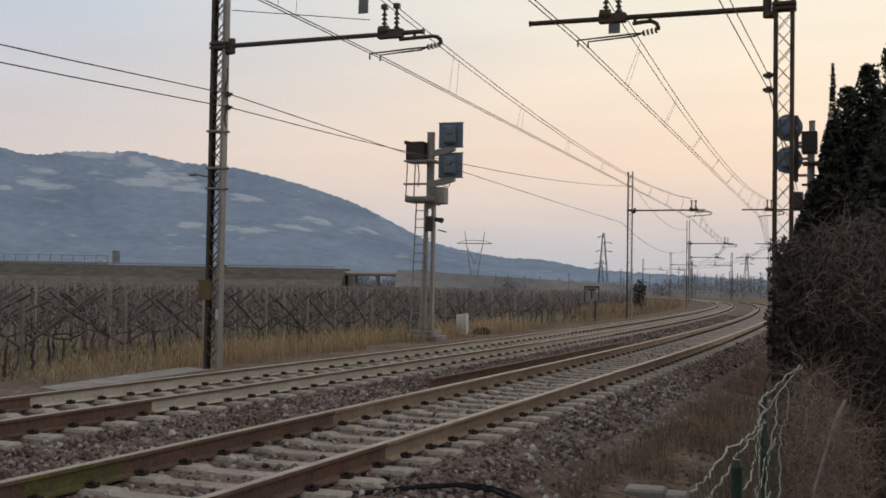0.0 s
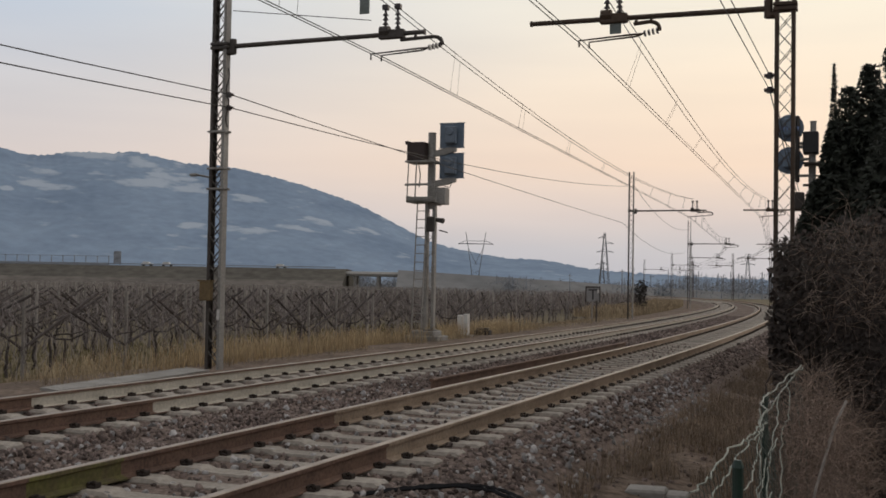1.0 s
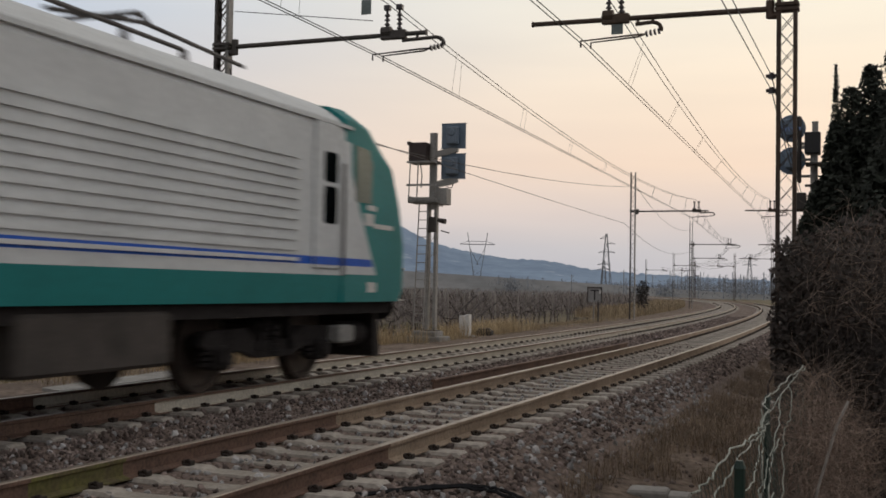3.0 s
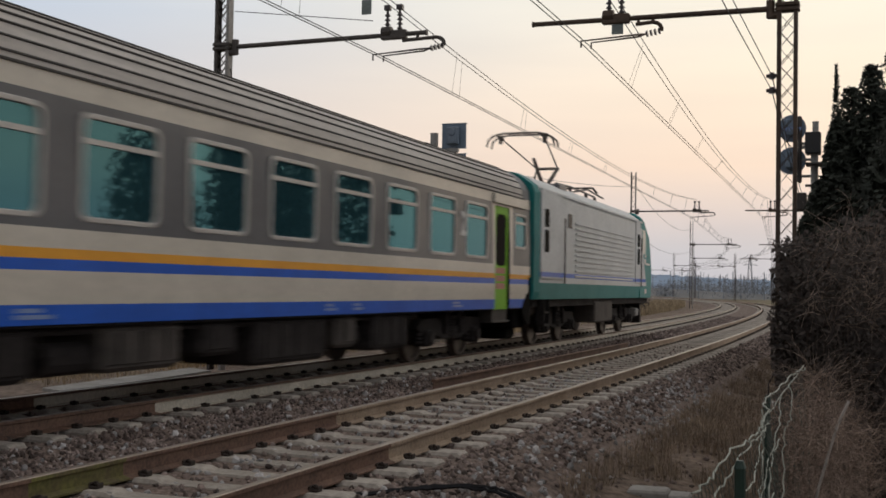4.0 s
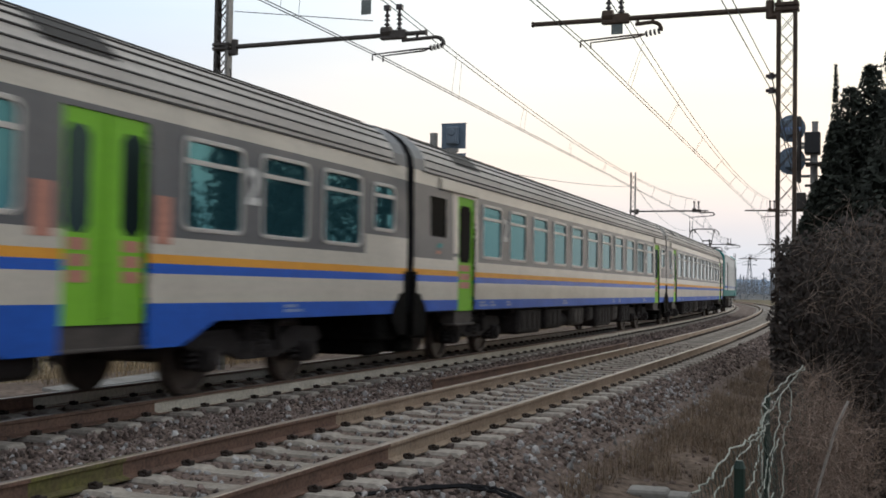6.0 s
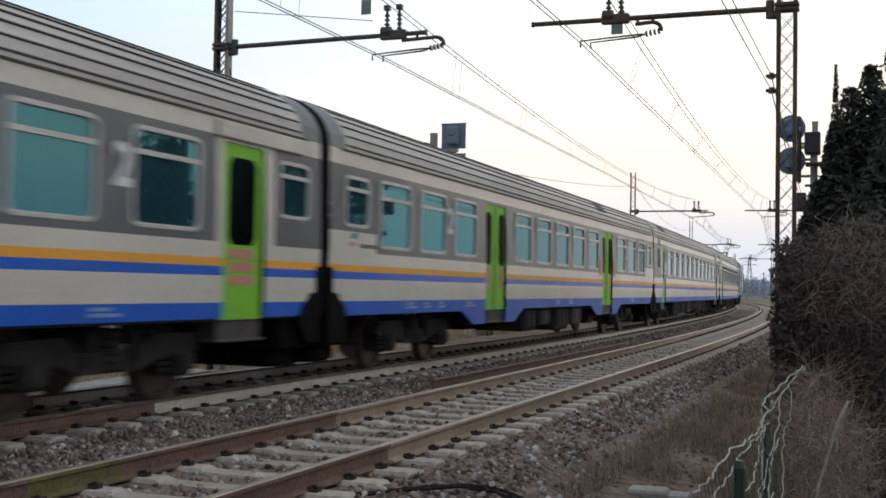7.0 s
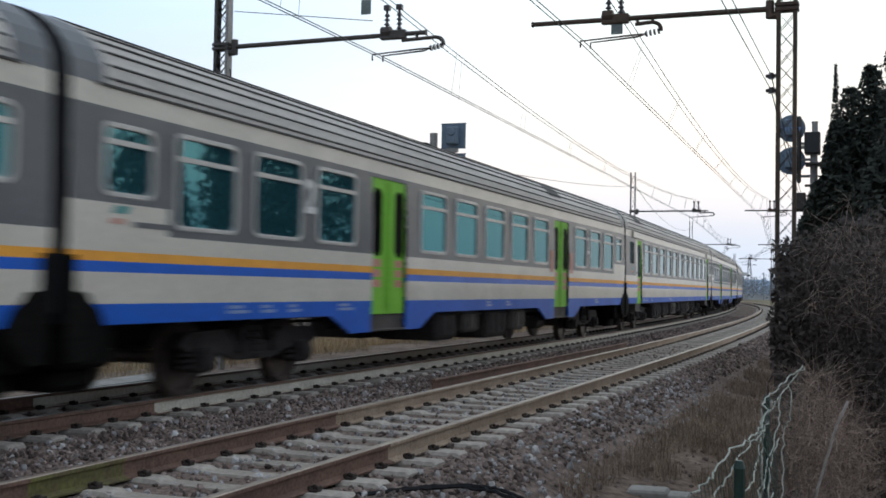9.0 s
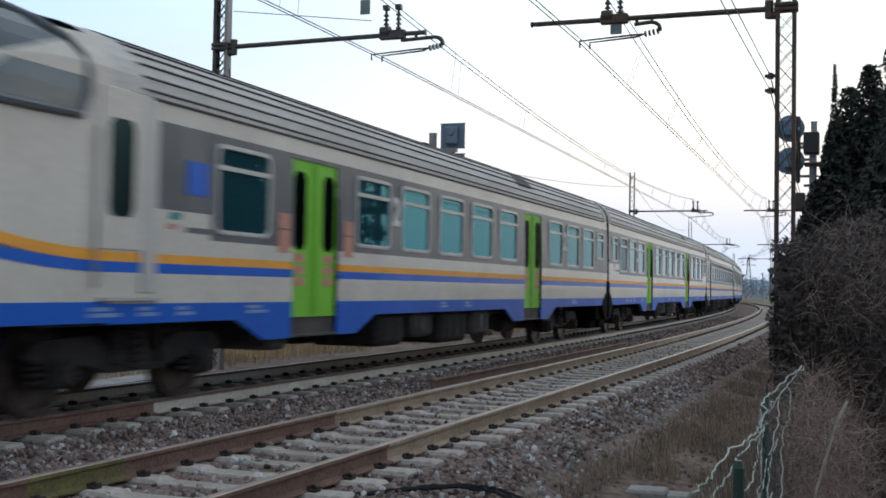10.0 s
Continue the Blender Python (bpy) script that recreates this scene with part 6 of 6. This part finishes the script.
for k in range(26):
    clump(b, Vector((-38 + 30 * r.random(), 432 + 20 * r.random(), r.uniform(0, 5.5))), 3, 2.2, 200, .5, r)
tagged(part("far_woods", b, FARHAZE), "line of bare trees and bushes beyond the fields in pale haze colour", "woods", kind="stuff")
bush = thing("bush", along(86, -9.4, -.6), "tall dark overgrown bush beside the line", "bush")
part("stem", Build().rod((0, 0, 0), (.05, 0, 1.4), .12, .06, 8), VINE, bush)
part("crown", clump(clump(Build(), Vector((0, 0, 1.5)), .55, 1.3, 900, .12, r), Vector((.15, 0, 2.2)), .45, .6, 300, .1, r), mat("brown_bush", (.045, .038, .034), (.03, .026, .024), .95, vary=.3), bush, "dense brown crown")

# ---- mountain: a wooded ridge with snow fields, falling to the right ----
RIDGE_AZ = [-.75, -.50, -.375, -.359, -.341, -.323, -.286, -.27, -.249, -.229, -.191, -.166, -.126, -.091, -.066, -.04, -.01, .0105, .036, .061, .086, .111, .126, .161, .26, .40]
RIDGE_EL = [.122, .118, .1127, .1085, .1085, .1119, .1129, .1152, .1113, .1067, .1048, .1007, .0914, .0803, .0703, .0566, .0415, .0363, .0312, .0275, .0269, .0232, .02, .0165, .012, .012]
hv, hf = [], []
NAZ, NR = 480, 84
for j in range(NR + 1):
    u = j / NR
    d = 2450 + 750 * u
    for i in range(NAZ + 1):
        az = -.75 + 1.15 * i / NAZ
        el = float(np.interp(az, RIDGE_AZ, RIDGE_EL))
        x, y = d * math.sin(az), d * math.cos(az)
        nn = noise.fractal((x * .004, y * .004, 2.0), 1.0, 2.0, 5)
        h = 3140 * el * (u ** .8) * (1 + .018 * nn * (1 - u * .6)) + 5 * noise.noise((az * 260, 1, 0)) * u ** 6 + 4 * noise.noise((az * 640, 4, 0)) * u ** 8
        hv.append((x, y, max(-1.2, h * (d / 3200)) - 1.2 * (1 - u)))
# snow fields by azimuth, elevation, half width, half height, slope
FIELDS = [(-.302, .1085, .034, .0045, -.05), (-.268, .1035, .026, .005, -.2), (-.253, .0865, .048, .005, -.06), (-.236, .0925, .03, .0065, -.25), (-.225, .083, .03, .0045, 0), (-.175, .0752, .017, .0035, -.15),
          (-.343, .0812, .024, .0045, -.1), (-.341, .0918, .02, .003, -.1), (-.372, .0765, .006, .003, 0), (-.223, .0507, .02, .0035, -.05), (-.185, .0475, .045, .004, -.02), (-.135, .0515, .024, .004, -.1), (-.111, .0561, .02, .0035, -.2),
          (-.07, .049, .024, .0035, -.05), (-.205, .041, .018, .002, 0), (-.05, .060, .012, .002, -.3)]
snow = []
for x, y, z in hv:
    az, el = math.atan2(x, y), (z - EYE[2]) / math.hypot(x, y)
    k = 0.0
    for pa, pe, wa, we, sl in FIELDS:
        k = max(k, (1 if pe > .06 else .8) - ((az - pa) / (wa * 1.25)) ** 2 - ((el - pe - sl * (az - pa)) / (we * 1.35)) ** 2)
    snow.append(k)
for j in range(NR):
    for i in range(NAZ):
        hf.append((j * (NAZ + 1) + i, j * (NAZ + 1) + i + 1, (j + 1) * (NAZ + 1) + i + 1, (j + 1) * (NAZ + 1) + i))
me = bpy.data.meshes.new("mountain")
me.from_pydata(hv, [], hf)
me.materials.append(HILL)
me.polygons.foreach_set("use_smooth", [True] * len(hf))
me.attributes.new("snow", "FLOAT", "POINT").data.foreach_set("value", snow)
tagged(new("mountain", me), "wooded mountain ridge with snow fields, haze put into its blue colour", "mountain", kind="structure")

# ---- near side: hedge, dark tree, fence, brambles ----
def leaf_cloud(b, seed, n, inside, size, flat=.35):
    r = random.Random(seed)
    k = 0
    while k < n:
        p = inside(r)
        if p is None:
            continue
        k += 1
        u = Vector((r.gauss(0, 1), r.gauss(0, 1), r.gauss(0, 1))).normalized() * size * r.uniform(.6, 1.3)
        w = u.orthogonal().normalized() * size * flat * r.uniform(.7, 1.3)
        b.add([p - u, p + w, p + u, p - w], [(0, 1, 2, 3)])
    return b


LEADERS = [(3.6, 22.3, 2.9, .42), (3.74, 22.5, 3.5, .4), (3.8, 22.6, 3.3, .5), (4.02, 22.8, 4.7, .36), (4.28, 23.2, 5.4, .5), (4.66, 23.4, 5.85, .5), (5.2, 24, 6.4, .8), (5.7, 26, 6.3, 1.0), (5.4, 28.5, 6.0, 1.1), (6.3, 22, 5.5, 1.0), (5.0, 30.5, 5.6, 1.0), (4.4, 25.5, 5.0, .8), (5.2, 21.2, 4.6, .8), (4.1, 22.5, 3.6, .6)]


def tree_inside(r):
    """An uneven stand of several leaders."""
    o, s, top, w = r.choice(LEADERS)
    z = r.uniform(-.3, top)
    k = w * (1.25 - 1.0 * max(0, (z - .5) / (top - .5)) ** 3.2)
    a, q = r.uniform(0, 6.28), math.sqrt(r.random())
    oo, ss = o + k * q * math.cos(a), s + k * q * math.sin(a)
    if noise.noise((oo * 2.6, ss * 2.6, z * 2.2)) < -.42:
        return None
    return at(ss, oo, z)


def tree_core(r):
    """The dense inside of the stand."""
    o, s, top, w = r.choice(LEADERS[3:])
    z = r.uniform(-.3, top - .9)
    k = .72 * w * (1.25 - 1.0 * max(0, (z - .5) / (top - .5)) ** 3.2)
    a, q = r.uniform(0, 6.28), math.sqrt(r.random())
    return at(s + k * q * math.sin(a), o + k * q * math.cos(a), z)


tr = thing("evergreen_tree", None, "dark dense evergreen trees rising over the hedge", "tree")
tb = Build()
base = at(24, 4.9, -.75)
tb.rod(base, base + Vector((0, 0, 2.4)), .16, .1, 8)
for o, s, top, w in LEADERS:
    e = at(s, o, top - .2)
    mid = base.lerp(e, .5) + Vector((0, 0, .3))
    tb.rod(base + Vector((0, 0, .9)), mid, .07, .04, 6)
    tb.rod(mid, e, .04, .01, 6)
part("trunk", tb, VINE, tr, "dark trunk with upright limbs")
crown = leaf_cloud(Build(), 41, 64000, tree_inside, .066, .55)
leaf_cloud(crown, 42, 700, lambda r: (lambda q: at(22.8 + r.uniform(-.06, .06), 4.02 + r.uniform(-.09, .09) * (1.1 - q), 4.4 + q * 1.4))(r.random()), .05)
leaf_cloud(crown, 46, 12000, lambda r: tree_core(r), .15, .7)
part("crown", crown, LEAF, tr, "dark green-black foliage with an uneven outline")


def hedge_inside(r):
    s = r.uniform(10.0, 17) if r.random() < .75 else r.uniform(10.0, 11)
    o = 3.9 + .02 * (s - 10) + r.random() ** 1.6 * 2.2
    top = 1.75 + .35 * (o - 3.98) + .25 * noise.noise((o * 1.7, s * 1.3, 0))
    z = r.uniform(-.7, top)
    p_o = o + .10 * noise.noise((z * 2.2, s * 1.5, 3)) + .05 * noise.noise((z * 7, s * 5, 3))
    return at(s, p_o, z)


hd = thing("overgrown_hedge", None, "tall dark overgrown ivy hedge along the fence", "hedge")
part("foliage", leaf_cloud(Build(), 43, 46000, hedge_inside, .032, .65), IVY, hd, "dense dark ivy leaves")
hs = Build()
r = random.Random(44)
for _ in range(160):
    p = at(r.uniform(10, 14), r.uniform(4.05, 5.6), -.75)
    pts = [p]
    for k in range(5):
        pts.append(pts[-1] + Vector((r.uniform(-.15, .15), r.uniform(-.15, .15), r.uniform(.3, .6))))
    for k in range(5):
        hs.rod(pts[k], pts[k + 1], .014 - .002 * k, .012 - .002 * k, 4)
part("stem_tangle", hs, VINE, hd, "bare dark stems")["kind"] = "stuff"
# hedge added out of view behind the camera, to darken the train's near side
def unseen_hedge(r):
    s = r.uniform(-34, 7.5)
    o = 6.6 + r.random() ** 1.5 * 1.6
    top = 2.2 + .5 * noise.noise((s * .35, 0, 2)) + .3 * noise.noise((s * 1.3, o, 2))
    return at(s, o, r.uniform(-.75, top))


hb = thing("overgrown_hedge", None, "long dark hedge out of view, added to darken reflections", "hedge")
part("foliage", leaf_cloud(Build(), 45, 16000, unseen_hedge, .10, .6), IVY, hb, "dense dark leaves")
part("stem", Build().rod(at(-10, 7.2, -.75), at(-10, 7.2, 1.5), .05), VINE, hb)


def brambles(count, seed, place, radius, length):
    r = random.Random(seed)
    b = Build()
    for _ in range(count):
        p = place(r)
        d = Vector((r.uniform(-.7, .7), r.uniform(-.6, .6), r.uniform(-.4, 1.0))).normalized()
        n = r.randrange(3, 7)
        w = radius * r.uniform(.6, 1.5)
        for k in range(n):
            q = p + d * length * r.uniform(.6, 1.3)
            b.rod(p, q, w, w * .85, 3)
            w *= .85
            p = q
            d = (d + Vector((r.uniform(-.5, .5), r.uniform(-.5, .5), r.uniform(-.75, .3)))).normalized()
    return b


bt = thing("bramble_thicket", None, "tangle of dry brown brambles over the fence", "brambles")
part("tangle", brambles(2300, 51, lambda r: (lambda q, s: at(s, 4.1 + q * .62, -.72 + (1.52 - .9 * abs(q - .35)) * r.random() ** .8))(r.random() ** 1.2, r.uniform(7.7, 10.0)), .0017, .10), TWIG, bt, "fine dry grey-brown twigs")["kind"] = "stuff"
part("hanging_tangle", brambles(380, 52, lambda r: at(r.uniform(9.7, 10.4), 4.2 + r.random() * .9, r.uniform(1.1, 1.95)), .0016, .09), TWIG, bt, "dry climbing twigs hanging over the hedge")["kind"] = "stuff"
part("thick_cane", Build().path([at(7.6, 4.28, -.4), at(7.7, 4.38, .1), at(7.8, 4.49, .5), at(7.85, 4.56, .66)], .009, 6), WOOD, bt, "pale thick dry cane")
part("thick_cane", Build().path([at(6.6, 4.5, -.2), at(6.6, 4.35, -.05), at(6.7, 4.28, .12)], .008, 5), WOOD, bt, "pale thick dry cane")

fc = thing("wire_fence", None, "broken green fence posts with torn sagging wire mesh", "fence")
for s, o, w in ((4.63, 4.22, .045), (7.68, 4.06, .04)):
    p = at(s, o, -.7)
    part("fence_post", Build().rod(p, p + Vector((0, 0, 1.36)), w / 2, w / 2, 10).rod(p + Vector((0, 0, 1.36)), p + Vector((0, 0, 1.39)), w / 2 + .004, w / 3, 10), FENCEGREEN, fc, "dark green round steel post")


def strand(pts, r, seed, amp=.012):
    q = random.Random(seed)
    out = []
    for a, c in zip(pts[:-1], pts[1:]):
        for k in range(6):
            out.append(Vector(a).lerp(Vector(c), k / 6) + Vector((q.uniform(-amp, amp), q.uniform(-amp, amp), q.uniform(-amp, amp))))
    out.append(Vector(pts[-1]))
    return Build().path(out, r, 5)


EDGE = [(1.13, 5.0, .46), (1.25, 5.2, .51), (1.42, 5.55, .57), (1.70, 6.2, .55), (1.88, 6.6, .56), (2.03, 7.0, .63), (2.06, 7.2, .65), (2.26, 7.6, .71), (2.48, 8.0, .76), (2.72, 8.45, .82)]
EDGE2 = [(x + .03, y + .05, z - .06 - .05 * math.sin(i * 1.3)) for i, (x, y, z) in enumerate(EDGE)]
part("wire_strand", strand(EDGE, .0055, 1), FENCEWIRE, fc, "pale twisted fence wire")
part("wire_strand", strand(EDGE2, .005, 2), FENCEWIRE, fc, "pale twisted fence wire")
part("wire_strand", strand([(2.06, 7.2, .62), (2.0, 6.95, .40), (1.88, 6.6, .25), (1.75, 6.2, .05), (1.7, 5.9, -.2)], .005, 3), FENCEWIRE, fc, "pale twisted fence wire")
part("wire_strand", strand([(2.2, 7.3, .42), (2.05, 7.0, .30), (1.92, 6.6, .12), (1.85, 6.3, -.1), (1.8, 6.1, -.4)], .005, 4), FENCEWIRE, fc, "pale twisted fence wire")
part("wire_strand", strand([(1.5, 5.3, .22), (1.62, 5.5, .3), (1.7, 5.75, .24), (1.78, 6.0, .3)], .004, 5), FENCEWIRE, fc, "pale twisted fence wire")
part("wire_strand", strand([(2.3, 7.6, .66), (2.2, 7.3, .5), (2.0, 6.9, .3), (1.86, 6.5, .16), (1.72, 6.1, .02)], .0045, 7), FENCEWIRE, fc, "pale twisted fence wire")
part("wire_strand", strand([(2.06, 7.2, .55), (1.9, 6.7, .36), (1.72, 6.2, .33), (1.5, 5.7, .3), (1.38, 5.4, .2), (1.3, 5.1, .05)], .0045, 8), FENCEWIRE, fc, "pale twisted fence wire")
part("wire_strand", strand([(2.48, 8.0, .7), (2.4, 7.7, .5), (2.28, 7.5, .45), (2.2, 7.2, .2), (2.08, 6.9, .05)], .004, 9), FENCEWIRE, fc, "pale twisted fence wire")
mesh_wires = Build()
r = random.Random(6)
for i in range(len(EDGE) - 1):
    for k in range(5):
        p = Vector(EDGE[i]).lerp(Vector(EDGE[i + 1]), k / 5)
        q = p + Vector((.08 + r.uniform(-.03, .03), .05, -.45 - r.uniform(0, .1)))
        w = q + Vector((r.uniform(-.05, .05), .03, -.6))
        mesh_wires.rod(p, q, .0022, n=3)
        mesh_wires.rod(q, w, .0022, n=3)
        for j in range(4):
            z = p.lerp(q, j / 4)
            mesh_wires.rod(z, z + Vector((.05, .09, -.05)), .002, n=3)
tagged(part("wire_mesh", mesh_wires, MESHWIRE, fc, "thin grey-green mesh wires"), kind="stuff")

# weeds, cable and slabs on the near verge
def near_verge(r):
    s, o = 7 + 27 * r.random() ** 1.3, 2.1 + 2.0 * r.random()
    if noise.noise((s * .6, o * .9, 1)) < -.3 or (abs(s - 10.5) < .9 and 2.35 < o < 3.3):
        return None
    return at(s, o, bed_height(o) - .02)


tagged(part("dry_weeds", blades(Build(), 40000, near_verge, .05, .3, .0035, 61, .95), mat("dry_weeds", (.34, .262, .188), (.20, .15, .11), .95, vary=.4, spec=.1)), "thin dry brown weeds on the near verge", "weeds", kind="stuff")
for s, o, w in ((10.7, 2.72, .19), (10.75, 2.98, .13)):
    tagged(part("concrete_slab", Build().box(-w, w, -.16, .16, -.06, .07, bev=.02), CONCRETE, at=along(s, o, bed_height(o), .25 - .1 * s % .3)), "pale broken concrete slab on the verge", "slab", "slabs on the verge")
tagged(part("concrete_block", Build().box(-.3, .3, -.5, .5, -.1, .14, bev=.03), CONCRETE, at=along(19.6, 3.3, -.62, .2)), "weathered concrete block at the hedge foot", "block")
cb = thing("black_cable", None, "loops of black cable lying on the ballast", "cable")
for dz, seed in ((0, 3), (.05, 4)):
    q = random.Random(seed)
    pts = [Vector((x + dz, y + dz * 1.8, z)) for x, y, z in ((-.8, 8.2, -.19), (-.36, 8.55, -.19), (-.1, 8.72, -.19), (.16, 8.8, -.19), (.36, 8.76, -.2), (.52, 8.62, -.22), (.7, 8.25, -.24))]
    part("cable_loop", strand(pts, .016, seed, .006), RUBBER, cb, "black rubber cable")


# ---- what moves ----
LEAD_T = [0, 2.0, 2.5, 3.0, 3.5, 4.0, 4.5, 5.0, 5.5, 6.0, 6.5, 7.0, 7.5, 8.0, 8.5, 9.0, 9.5, 10.0]
LEAD = [0, 0, -.25, .05, 0, .36, 0, .35, -.14, .33, -.1, .34, -.28, .2, -.2, .27, .57, .02]


def travelled(t):
    """Where the join of locomotive and first coach is along the line; the lead is its uneven running."""
    u = t - 6
    return 69.59 + 23.15 * u + 0.139 * u * u + float(np.interp(t, LEAD_T, LEAD))


def vehicle_pose(s_rear, s_front):
    a, b = at(s_rear, -GAP), at(s_front, -GAP)
    d = (b - a).normalized()
    return Matrix.Translation((a + b) / 2) @ Matrix.Rotation(math.atan2(d.y, d.x), 4, "Z")


def motions():
    times = [0.5 * i for i in range(21)]
    rows = []
    for t in times:
        m = vehicle_pose(travelled(t) + 3.6, travelled(t) + 11.8)
        rows.append((t, m @ Matrix.Translation((-7.7 + 0.0, 0, 0))))
    walk(loco, rows)
    for i, v in enumerate(train):
        walk(v, [(t, vehicle_pose(travelled(t) - 26.4 * i - 13.2 - 9.1, travelled(t) - 26.4 * i - 13.2 + 9.1)) for t in times])
    for c, (x0, v0) in zip(cars, ((-119, 22.5), (-77, 20.5), (-126, 22.5))):
        walk(c, [(t, Matrix.Translation((x0 + v0 * t, EY - 3 + .02 * (x0 + v0 * t), 7.1))) for t in (0.0, 5.0, 10.0)])


motions()
